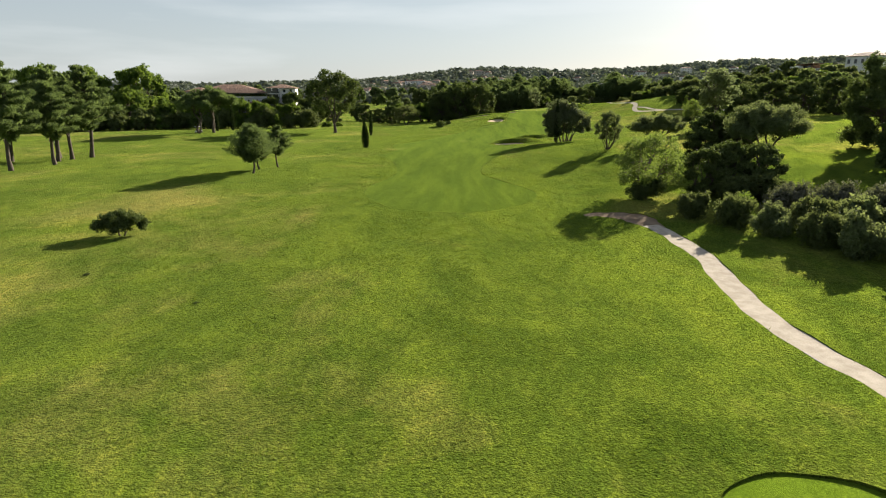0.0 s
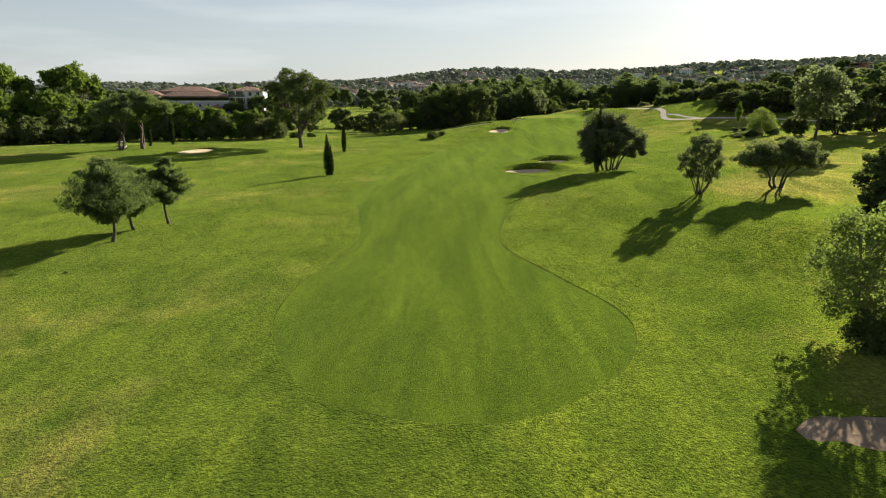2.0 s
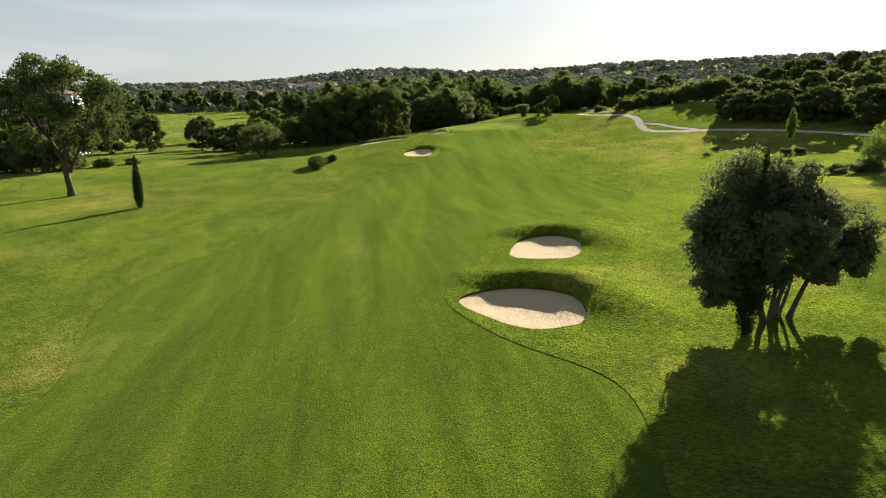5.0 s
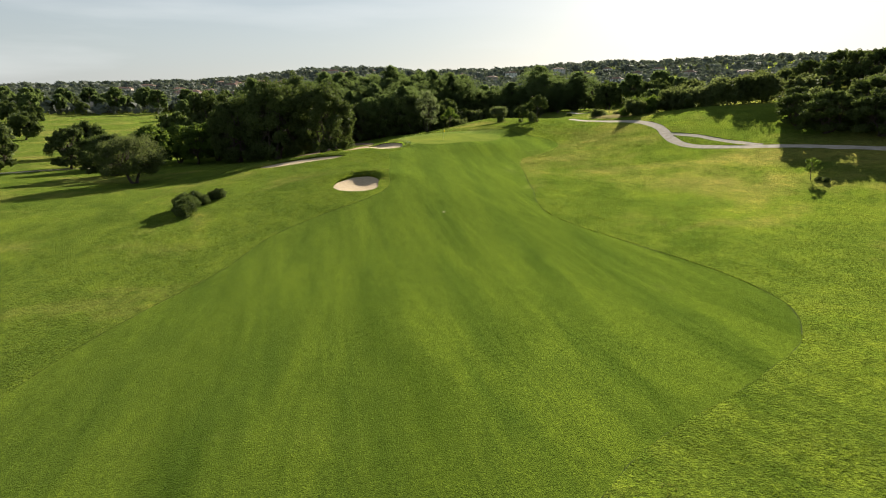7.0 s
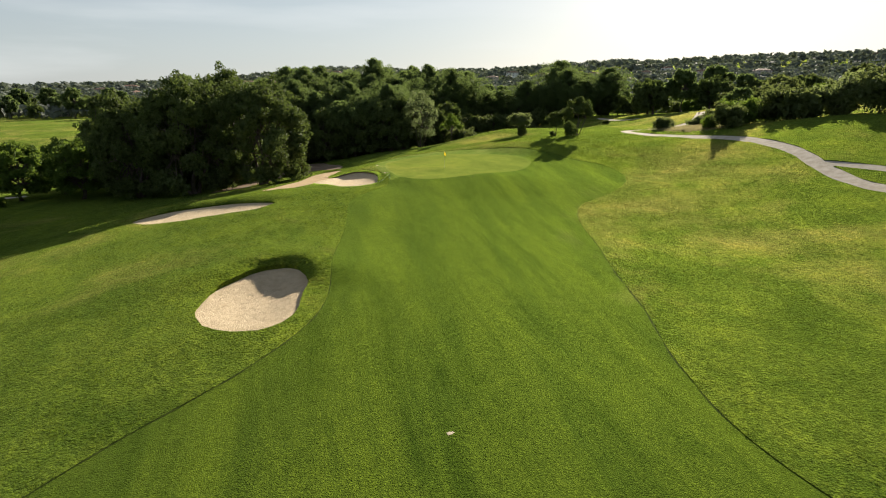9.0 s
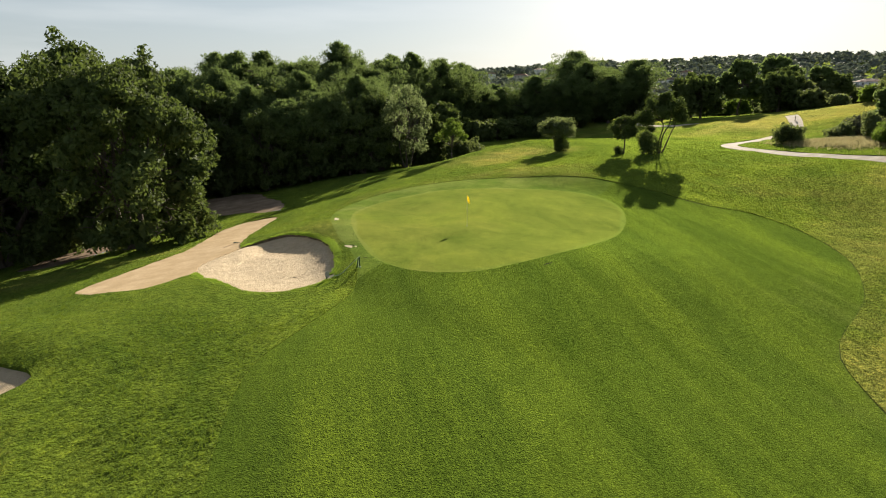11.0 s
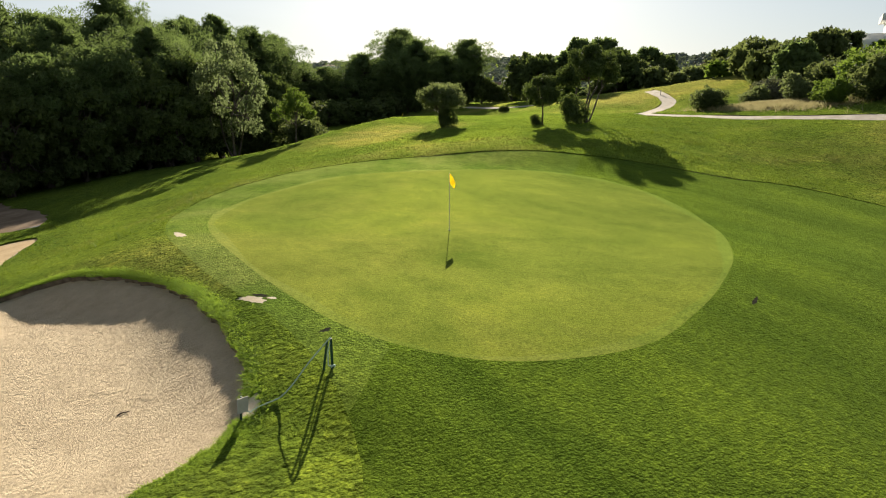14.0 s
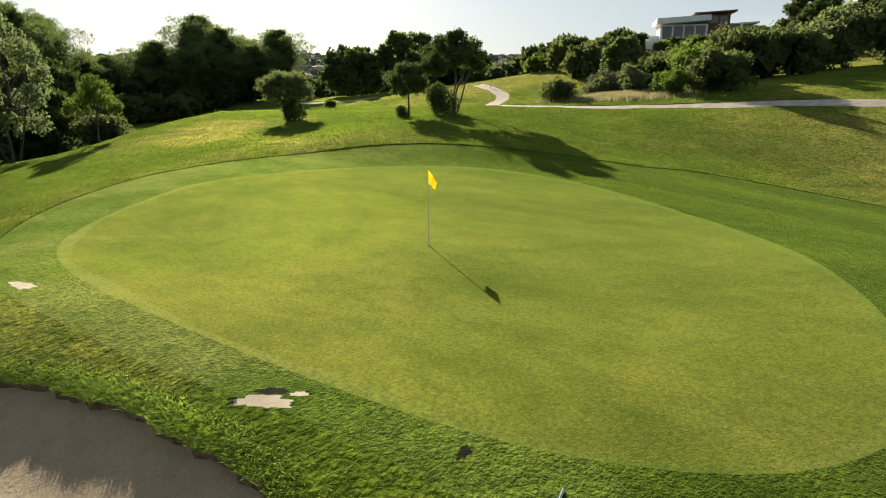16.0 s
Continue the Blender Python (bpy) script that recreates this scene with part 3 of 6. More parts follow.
def sand_height(k, x, y):
    poly, lip, deep = SAND[k]
    way = BUNKERS[k][4]
    c = poly.mean(0)
    r = np.linalg.norm(poly - c, axis=1).max()
    s = smooth01((((x - c[0]) * way[0] + (y - c[1]) * way[1]) / r + 0.9) / 1.3)
    d = distance(poly, x, y)
    if k == 0:
        # runs out level into the sandy track
        s = s * np.where(inside(TRACK, x, y), 0.0, smooth01(distance(TRACK, x, y) / 1.6))
    return land(x, y) - (0.03 if k == 0 else 0.06) - deep * ((0.26 if k == 0 else 0.16) * s + (0.35 + 0.45 * s) * smooth01(d / 2.4)) + 0.015 * ripple(x, y, 0.55) * smooth01(d / 0.6)


def ground_z(x, y):
    a = np.atleast_1d(np.asarray(x, float)), np.atleast_1d(np.asarray(y, float))
    return float((land(*a) + lip_rise(*a))[0])


# ---- ground, cut along every outline ----
from mathutils.geometry import delaunay_2d_cdt


def lattice(x0, x1, y0, y1, step, jitter, seed):
    rng = np.random.default_rng(seed)
    g = np.stack(np.meshgrid(np.arange(x0, x1, step), np.arange(y0, y1, step)), -1).reshape(-1, 2)
    return g + rng.uniform(-jitter, jitter, g.shape) * step


def build_ground():
    outlines = [FAIRWAY, APRON, GREEN, GREEN_INNER, TEE, PATH_NEAR, PATH_FAR, PATH_FORK, TRACK, WOOD_TRACK, EARTH_NEAR, FAR_PATH, PATH_BACK] + SANDY_SPOTS + DARK_SPOTS + [s[0] for s in SAND]
    fine = lattice(-45, 100, -4, 345, 2.0, 0.22, 1)
    wide = lattice(-170, 240, -60, 480, 7.0, 0.2, 2)
    wide = wide[~((wide[:, 0] > -46) & (wide[:, 0] < 101) & (wide[:, 1] > -5) & (wide[:, 1] < 346))]
    close = lattice(20, 64, 276, 320, 0.9, 0.2, 3)
    fine = fine[~((fine[:, 0] > 20) & (fine[:, 0] < 64) & (fine[:, 1] > 276) & (fine[:, 1] < 320))]
    clouds = [fine, wide, close]
    for poly, lip, deep in SAND[1:]:
        lo, hi = poly.min(0) - 3, poly.max(0) + 3
        g = lattice(lo[0], hi[0], lo[1], hi[1], 0.8, 0.2, 4)
        clouds.append(g[distance(poly, g[:, 0], g[:, 1]) < 4])
    g = lattice(25, 36, 286, 302, 0.45, 0.2, 5)
    clouds.append(g[inside(SAND[0][0], g[:, 0], g[:, 1])])
    rings = []
    for r in 330 * 1.13 ** np.arange(0, 22):
        a = np.arange(0, 360, 3.0) + (r % 3)
        rings.append(np.stack([20 + r * np.sin(np.radians(a)), 200 + r * np.cos(np.radians(a))], 1))
    rings = np.vstack(rings)
    clouds.append(rings[~((rings[:, 0] > -172) & (rings[:, 0] < 242) & (rings[:, 1] > -62) & (rings[:, 1] < 482))])
    pts = np.vstack(clouds)
    keep = np.ones(len(pts), bool)
    for o in outlines:
        lo, hi = o.min(0) - 1, o.max(0) + 1
        m = (pts[:, 0] > lo[0]) & (pts[:, 0] < hi[0]) & (pts[:, 1] > lo[1]) & (pts[:, 1] < hi[1])
        keep[m] &= distance(o, pts[m, 0], pts[m, 1]) > 0.28
    pts = pts[keep]
    all_pts, edges = [pts], []
    base = len(pts)
    for o in outlines:
        n = len(o)
        edges += [(base + i, base + (i + 1) % n) for i in range(n)]
        all_pts.append(o)
        base += n
    flat = np.vstack(all_pts)
    res = delaunay_2d_cdt([Vector(p) for p in flat], edges, [], 0, 1e-4)
    v = np.array([tuple(p) for p in res[0]])
    f = np.array([tuple(t) for t in res[2]], np.int32)
    area = np.cross(v[f[:, 1]] - v[f[:, 0]], v[f[:, 2]] - v[f[:, 0]])
    f[area < 0] = f[area < 0][:, ::-1]
    c = v[f].mean(1)
    zone = np.zeros(len(f), int)
    for k, o in ((1, FAIRWAY), (6, WOOD_TRACK), (6, EARTH_NEAR), (5, TRACK), (4, FAR_PATH), (4, PATH_BACK), (4, PATH_FORK), (4, PATH_NEAR), (4, PATH_FAR), (3, TEE), (9, GREEN), (2, GREEN_INNER)):
        zone[inside(o, c[:, 0], c[:, 1])] = k
    zone[(zone == 1) & inside(APRON, c[:, 0], c[:, 1])] = 16
    for k, group in ((7, SANDY_SPOTS), (8, DARK_SPOTS)):
        for o in group:
            zone[inside(o, c[:, 0], c[:, 1])] = k
    for k, (o, lip, deep) in enumerate(SAND):
        zone[inside(o, c[:, 0], c[:, 1])] = 10 + k
    x, y = v[:, 0], v[:, 1]
    height = land(x, y) + lip_rise(x, y)
    near = smooth01((420 - np.hypot(x, y - 180)) / 150)
    lift = {0: 0.03, 1: 0.0, 2: 0.0, 3: -0.12, 4: 0.0, 5: 0.0, 6: 0.0, 7: 0.0, 8: 0.0, 9: 0.0, 16: 0.0}
    zs = {k: height + h for k, h in lift.items()}
    zs[0] = zs[0] + near * smooth01(distance(FAIRWAY, x, y) / 4.0) * (0.07 * ripple(x, y, 3.1) + 0.04 * ripple(x, y, 1.4, 3.0))
    for k in range(len(SAND)):
        m = np.unique(f[zone == 10 + k])
        zs[10 + k] = height.copy()
        zs[10 + k][m] = sand_height(k, x[m], y[m])
    # edges between the rough and whatever it borders
    e = np.concatenate([f[:, [0, 1]], f[:, [1, 2]], f[:, [2, 0]]])
    ez = np.tile(zone, 3)
    key = np.sort(e, 1)
    order = np.lexsort((key[:, 1], key[:, 0]))
    ks, es, zz = key[order], e[order], ez[order]
    same = np.where((ks[1:] == ks[:-1]).all(1))[0]
    skirts = {}
    for i in same:
        za, zb = zz[i], zz[i + 1]
        if za == zb:
            continue
        if za > zb:
            hi, lo, ed = zb, za, es[i + 1]
        else:
            hi, lo, ed = za, zb, es[i]
        if hi == 0 or 10 <= lo < 16:
            skirts.setdefault((hi, lo), []).append(ed)
    names = {0: ("ground", rough_mat, "uneven rough grass with dry patches over rolling ground"), 1: ("fairway", fairway_mat, "short mown fairway grass with faint mowing bands"), 2: ("putting_green", green_mat, "smooth yellow-green putting surface on a raised plateau"), 3: ("tee", tee_mat, "closely mown tee with a dark cut edge"), 4: ("path", path_mat, "pale gravel cart path winding through the grass"), 5: ("sandy_track", track_mat, "bare sandy track worn through the grass"), 6: ("bare_earth", earth_mat, "trodden brown earth in the shade of trees"), 7: ("bare_patch", pale_sand_mat, "small worn spots of pale sand in the turf"), 9: ("green_fringe", fringe_mat, "narrow worn pale rim of the putting green"), 16: ("green_apron", apron_mat, "worn paler grass between the bunker and the green"), 8: ("divot", dark_earth_mat, "small dark scrapes and holes in the turf")}
    for k in sorted(zs):
        sel = f[zone == k]
        if not len(sel):
            continue
        used, idx = np.unique(sel, return_inverse=True)
        verts = [np.stack([x[used], y[used], zs[k][used]], 1)]
        faces = [idx.reshape(-1, 3)]
        mat_id = [np.zeros(len(sel), int)]
        count = len(used)
        for (hi, lo), eds in skirts.items():
            if hi != k:
                continue
            eds = np.array(eds)
            a, b = eds[:, 0], eds[:, 1]
            n = len(eds)
            top_a, top_b = (np.stack([x[q], y[q], zs[k][q]], 1) for q in (a, b))
            low_a, low_b = (np.stack([x[q], y[q], zs[lo][q] - 0.03], 1) for q in (a, b))
            verts.append(np.vstack([top_a, top_b, low_a, low_b]))
            i = np.arange(n) + count
            faces.append(np.vstack([np.stack([i, i + 2 * n, i + n], 1), np.stack([i + n, i + 2 * n, i + 3 * n], 1)]))
            mat_id.append(np.full(2 * n, 1 if lo == 10 and hi != 5 else 0))
            count += 4 * n
        name, mat, label = names.get(k, ("sand_bunker", sand_mat, "pale raked sand bunker under a raised grass lip"))
        ob = new(name, fast_mesh(name, np.vstack(verts), np.vstack(faces), [mat, soil_mat], True, np.concatenate(mat_id)))
        tagged(ob, label, name.replace("_", " "), "", "structure")


build_ground()

# narrow dark line where the fairway meets the rough
dark_line_mat = plain_ground("dark_line", (0.026, 0.038, 0.010), (0.060, 0.080, 0.018), 0.9, 0.02)


def fairway_line():
    o = np.asarray(FAIRWAY, float)
    o = o[np.linalg.norm(o - np.roll(o, 1, 0), axis=1) > 1e-6]
    side = np.roll(o, -1, 0) - np.roll(o, 1, 0)
    side /= np.linalg.norm(side, axis=1)[:, None]
    turn = np.sign((o[:, 0] * np.roll(o[:, 1], -1) - np.roll(o[:, 0], -1) * o[:, 1]).sum())
    inward = np.stack([-side[:, 1], side[:, 0]], 1) * turn
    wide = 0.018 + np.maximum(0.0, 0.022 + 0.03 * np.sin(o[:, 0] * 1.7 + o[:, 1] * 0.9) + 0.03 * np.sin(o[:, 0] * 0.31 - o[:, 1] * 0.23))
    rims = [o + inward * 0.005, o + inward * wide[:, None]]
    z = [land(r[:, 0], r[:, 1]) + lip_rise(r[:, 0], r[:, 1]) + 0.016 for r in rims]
    n = len(o)
    verts = np.vstack([np.column_stack([r, h]) for r, h in zip(rims, z)])
    i = np.arange(n)
    j = (i + 1) % n
    quads = np.stack([i, j, j + n, i + n], 1)
    blocked = np.zeros(n, bool)
    for poly in (GREEN, TEE, PATH_NEAR, PATH_FAR, PATH_FORK, TRACK, *[q[0] for q in SAND]):
        blocked |= inside(poly, rims[1][:, 0], rims[1][:, 1])
    # the line fades out in front of the green
    blocked |= (o[:, 1] > 262) & (o[:, 0] < 50)
    quads = quads[~(blocked | blocked[j])]
    if turn < 0:
        quads = quads[:, ::-1]
    ob = new("mown_edge", fast_mesh("mown_edge", verts, quads, dark_line_mat))
    tagged(ob, "narrow dark line along the mown fairway edge", "edge", "", "structure")


fairway_line()


# ---- trees and shrubs ----
def tube(verts, faces, pts, radii, sides=7):
    """Adds a tapered, bent tube to lists of vertices and quads."""
    pts = np.asarray(pts, float)
    base = len(verts)
    d = np.gradient(pts, axis=0)
    d /= np.linalg.norm(d, axis=1)[:, None] + 1e-9
    for p, t, r in zip(pts, d, radii):
        side = np.cross(t, (0.31, 0.95, 0.12))
        side /= np.linalg.norm(side) + 1e-9
        other = np.cross(t, side)
        for k in range(sides):
            a = 2 * math.pi * k / sides
            verts.append(p + r * (math.cos(a) * side + math.sin(a) * other))
    for i in range(len(pts) - 1):
        for k in range(sides):
            a, b = base + i * sides + k, base + i * sides + (k + 1) % sides
            faces.append((a, b, b + sides, a + sides))


def bend(rng, a, b, amount, n=6):
    """A wavering line from a to b."""
    a, b = np.asarray(a, float), np.asarray(b, float)
    u = np.linspace(0, 1, n)[:, None]
    off = rng.normal(0, amount * np.linalg.norm(b - a), (2, 3))
    return a + (b - a) * u + off[0] * np.sin(math.pi * u) + off[1] * np.sin(2 * math.pi * u) * 0.5


def clumps(rng, blobs, k, share):
    """Small clumps over the outer side of larger ones."""
    out = []
    mid = np.mean([b[:3] for b in blobs], axis=0)
    for b in blobs:
        c, r = np.array(b[:3]), np.array(b[3:6])
        away = c - mid
        for _ in range(k):
            d = rng.normal(size=3) + 0.5 * away / (np.linalg.norm(away) + 0.3)
            d[2] += 0.15
            d /= np.linalg.norm(d)
            p = c + d * r * rng.uniform(0.62, 0.95)
            s = share * rng.uniform(0.65, 1.35) * r.mean()
            out.append((*p, s, s, s * 0.85))
    return out


def leaves(rng, blobs, count, size, slim=0.55, inner=0.3, noise_size=0.9, up=0.0, lumps=0.22, spiky=0.0, tri=False, stray=0.07):
    """Leaf sprays over a set of ellipsoids (x, y, z, rx, ry, rz); uneven outline, gaps between clumps."""
    b = np.array(blobs, float)
    w = (b[:, 3] * b[:, 4] + b[:, 3] * b[:, 5] + b[:, 4] * b[:, 5])
    pick = rng.choice(len(b), int(count * 1.6), p=w / w.sum())
    d = rng.normal(size=(len(pick), 3))
    d /= np.linalg.norm(d, axis=1)[:, None]
    core = rng.random(len(pick)) < inner
    rad = np.where(core, rng.uniform(0.3, 0.85, len(pick)), rng.uniform(0.8, 1.06, len(pick)))
    rad += np.where(rng.random(len(pick)) < stray, rng.uniform(0.0, 0.28, len(pick)), 0)
    p0 = b[pick, :3] + d * b[pick, 3:6] * rad[:, None]
    s = noise_size
    wob = np.sin(p0[:, 0] / s * 2.3 + np.sin(p0[:, 1] / s * 1.9)) + np.sin(p0[:, 1] / s * 2.7 + np.sin(p0[:, 2] / s * 2.1)) + np.sin(p0[:, 2] / s * 2.5 + np.sin(p0[:, 0] / s * 1.7))
    keep = wob > rng.uniform(-2.6, -0.4, len(wob))
    p = b[pick, :3] + d * b[pick, 3:6] * (rad * (1 + lumps * wob / 3))[:, None]
    p, d, deep = p[keep][:count], d[keep][:count], core[keep][:count]
    n = len(p)
    nrm = d * 0.75 + rng.normal(size=(n, 3)) * 0.75 + (0, 0, up)
    nrm /= np.linalg.norm(nrm, axis=1)[:, None]
    t = np.cross(nrm, rng.normal(size=(n, 3)))
    t /= np.linalg.norm(t, axis=1)[:, None]
    if spiky:
        # needle tufts point outwards and up
        t = t * (1 - spiky) + spiky * (d + np.array((0, 0, 0.7)) + rng.normal(size=(n, 3)) * 0.45)
        t /= np.linalg.norm(t, axis=1)[:, None]
        nrm = np.cross(t, rng.normal(size=(n, 3)))
        nrm /= np.linalg.norm(nrm, axis=1)[:, None]
    q = np.cross(nrm, t)
    sz = size * (rng.uniform(0.55, 1.35, n) * np.where(deep, 1.7, 1.0))[:, None]
    fold = nrm * sz * rng.uniform(-0.3, 0.3, n)[:, None]
    if tri:
        v = np.stack([p - t * sz * 0.7 - q * sz * slim, p + t * sz * 0.2 + q * sz * slim * 1.2 + fold, p + t * sz * 0.9 - q * sz * slim * 0.5], 1).reshape(-1, 3)
        return v, np.arange(3 * n).reshape(-1, 3)
    v = np.stack([p - t * sz, p + q * sz * slim + fold, p + t * sz, p - q * sz * slim + fold], 1).reshape(-1, 3)
    return v, np.arange(4 * n).reshape(-1, 4)


def tree(name, seed, blobs, stems, count, size, leaf, bark, label, category="tree", slim=0.55, inner=0.3, noise_size=0.9, girth=0.2, twigs=True, group="", lumps=0.22, limbs=True, fine=None, spiky=0.0, tri=False, core=0.08, only=None, sway=0.07):
    """A thing: trunk mesh with limbs into every clump, and crown mesh of leaf sprays. stems: base and fork points."""
    rng = np.random.default_rng(seed)
    thing = new(name)
    tagged(thing, label, category, group)
    if stems:
        tv, tf = [], []
        forks = []
        for base, fork, r in stems:
            line = bend(rng, base, fork, sway, 7)
            rr = np.linspace(r, r * 0.55, 7)
            rr[0] *= 1.35
            tube(tv, tf, line, rr, 8)
            forks.append((line[-1], r * 0.55, line))
        for bl in blobs if limbs else ():
            c = np.array(bl[:3])
            k = int(np.argmin([np.linalg.norm(c[:2] - f[0][:2]) + 0.4 * abs(c[2] - f[0][2]) for f in forks]))
            start = forks[k][2][-1 if rng.random() < 0.6 else -2]
            if only:
                start = forks[k][2][int(np.argmin(np.abs(forks[k][2][:, 2] - c[2] + 0.3 * np.hypot(c[0], c[1]))))]
            end = c + np.array([0, 0, bl[5] * 0.3])
            limb = bend(rng, start, end, 0.09, 6)
            tube(tv, tf, limb, np.linspace(forks[k][1] * 0.75, 0.025 + 0.05 * girth, 6), 6)
            if twigs:
                for _ in range(4):
                    i = rng.integers(2, 6)
                    dd = rng.normal(size=3)
                    dd[2] = abs(dd[2]) * 0.6
                    tip = limb[i] + dd / np.linalg.norm(dd) * np.array(bl[3:6]) * 0.85
                    tube(tv, tf, bend(rng, limb[i], tip, 0.1, 4), np.linspace(forks[k][1] * 0.28, 0.015, 4), 4)
        part("trunk", fast_mesh("trunk", tv, tf, bark), bark, thing)
    hearts = blobs
    if only:
        blobs, hearts = only, [(b[0] * 0.55, b[1] * 0.55, b[2] - 0.3 * b[5], b[3] * 1.5, b[4] * 1.5, b[5] * 1.3) for b in blobs]
    if fine:
        blobs = clumps(rng, blobs, *fine) + [(*b[:3], b[3] * 0.75, b[4] * 0.75, b[5] * 0.75) for b in blobs]
    v, f = leaves(rng, blobs, count, size, slim, inner, noise_size, 0.0, lumps, spiky, tri, 0.02 if spiky else 0.07)
    if (fine or only) and core:
        # shaded heart of the crown: fewer, broader sprays
        v2, f2 = leaves(rng, [(*b[:3], b[3] * 0.55, b[4] * 0.55, b[5] * 0.55) for b in hearts], int(count * core * 1.6), size * 2.4, 0.6, 0.6, noise_size, 0.0, lumps, 0.0, tri)
        f = np.vstack([f, f2 + len(v)])
        v = np.vstack([v, v2])
    part("crown", fast_mesh("crown", v, f, leaf, False), leaf, thing)
    return thing


def dome(rng, n, radius, low, high, size, flat=0.8):
    """Blobs filling a rounded crown."""
    out = []
    for k in range(n):
        a = 2.4 * k + rng.uniform(-0.4, 0.4)
        u = math.sqrt((k + 0.5) / n)
        r = radius * (1 - size * 0.5) * u
        h = low + (high - low) * (0.25 + 0.7 * math.sqrt(max(0.0, 1 - u * u)) * rng.uniform(0.75, 1.08))
        s = radius * size * rng.uniform(0.8, 1.25)
        out.append((r * math.cos(a), r * math.sin(a), min(h, high - s * flat * 0.8), s, s * rng.uniform(0.85, 1.15), s * flat))
    for k in range(max(3, n // 2)):
        a = 2.4 * k + 1
        s = radius * size * rng.uniform(0.75, 1.1)
        r = radius * (1 - size * 0.7) * rng.uniform(0.6, 1.0)
        out.append((r * math.cos(a), r * math.sin(a), low + s * flat * 0.9, s, s, s * flat))
    for k in range(max(3, n // 2)):
        a = 2.4 * k + 2
        s = radius * size * rng.uniform(0.75, 1.1)
        r = radius * (1 - size * 0.6) * rng.uniform(0.75, 1.0)
        out.append((r * math.cos(a), r * math.sin(a), low + (high - low) * rng.uniform(0.26, 0.5), s, s, s * flat))
    return out


def place(thing, x, y, turn=0.0, scale=1.0, sink=0.05, tall=1.0):
    thing.matrix_basis = pose(x, y, ground_z(x, y) - sink, 0, 0, turn) @ Matrix.Diagonal((scale, scale, scale * tall, 1))
    return thing


def again(thing, x, y, turn=0.0, scale=1.0, sink=0.05, tall=1.0):
    keep = thing.scale.copy()
    thing.scale = (1, 1, 1)
    ob = copy_thing(thing, pose(x, y, ground_z(x, y) - sink, 0, 0, turn) @ Matrix.Diagonal((scale, scale, scale * tall, 1)))
    thing.scale = keep
    return ob


R = np.random.default_rng

# dark oak clump beside the bunkers, on several stems
b = [(-2.9, 0.6, 6.4, 2.5, 2.2, 2.3), (-3.3, -0.3, 4.2, 2.0, 1.9, 1.7), (-0.8, 0.9, 7.8, 2.5, 2.2, 2.0), (1.4, 0.4, 7.0, 2.2, 2.0, 1.9), (3.2, 0.6, 5.9, 2.0, 1.9, 1.6), (4.6, -0.3, 5.0, 1.6, 1.5, 1.1), (0.3, -1.2, 5.4, 2.0, 1.7, 1.5), (-1.8, -1.4, 5.3, 1.9, 1.6, 1.8), (2.4, 1.6, 4.6, 1.6, 1.6, 1.1), (5.1, 0.3, 3.6, 1.0, 1.0, 0.7), (-0.2, 2.2, 6.2, 2.0, 1.8, 1.6), (-3.4, 0.2, 2.8, 1.5, 1.4, 1.0), (-2.2, -0.9, 3.3, 1.6, 1.3, 1.2), (-3.9, 0.6, 5.4, 1.4, 1.4, 1.3), (3.9, -0.8, 3.9, 1.2, 1.1, 0.8), (1.0, -1.0, 4.0, 1.3, 1.1, 0.9), (-0.6, 0.6, 4.2, 1.4, 1.2, 1.0)]
b += [(-3.6, -0.4, 3.4, 1.3, 1.2, 1.0), (-1.2, 0.8, 3.0, 1.4, 1.2, 1.0), (3.2, 0.4, 3.4, 1.5, 1.2, 1.0), (4.8, 0.0, 4.2, 1.2, 1.1, 0.9), (5.4, 0.1, 2.9, 0.9, 0.8, 0.6), (2.2, -0.6, 2.9, 1.1, 0.9, 0.7), (0.2, 0.3, 2.7, 1.2, 1.0, 0.8), (-2.4, 0.2, 1.9, 1.3, 1.1, 0.9), (-1.2, -0.3, 2.0, 1.1, 0.9, 0.8), (3.6, 0.6, 2.6, 1.1, 1.0, 0.7), (-3.4, 0.1, 1.6, 1.0, 0.9, 0.7), (1.2, 0.8, 2.9, 1.2, 1.0, 0.8)]
st = [((-0.9, 0.2, 0), (-2.1, 0.4, 4.2), 0.17), ((-0.3, -0.1, 0), (-0.6, 0.3, 4.8), 0.17), ((0.2, 0.1, 0), (0.3, 0.2, 4.6), 0.16), ((0.7, 0.1, 0), (1.3, 0.2, 4.4), 0.15), ((1.3, 0.0, 0), (3.2, 0.3, 3.6), 0.17), ((1.0, 0.5, 0), (2.2, 1.2, 3.2), 0.12)]
place(tree("oak_tree", 11, b, st, 44000, 0.09, GREYOAK, BARK, "dark evergreen oak on several leaning stems beside the bunkers", noise_size=0.8, fine=(12, 0.34), sway=0.04), 28.6, 145.5)
b = [(0, 0, 0.35 + 6.8 * u, r, r, 0.5) for u, r in ((0, 0.34), (0.07, 0.5), (0.14, 0.6), (0.22, 0.66), (0.3, 0.69), (0.38, 0.69), (0.46, 0.66), (0.54, 0.61), (0.62, 0.54), (0.7, 0.46), (0.78, 0.37), (0.86, 0.27), (0.93, 0.17), (0.985, 0.09))]
cyp = tree("cypress_tree", 12, b, [((0, 0, 0), (0, 0, 1.0), 0.1)], 9000, 0.09, CYPRESS, BARK, "slim dark columnar cypress standing on the mown grass", slim=0.22, noise_size=0.45, twigs=False, group="cypresses", lumps=0.16, limbs=False, spiky=0.75)
place(cyp, -20.2, 159.0, 0, 1.15, 0.05, 0.9)
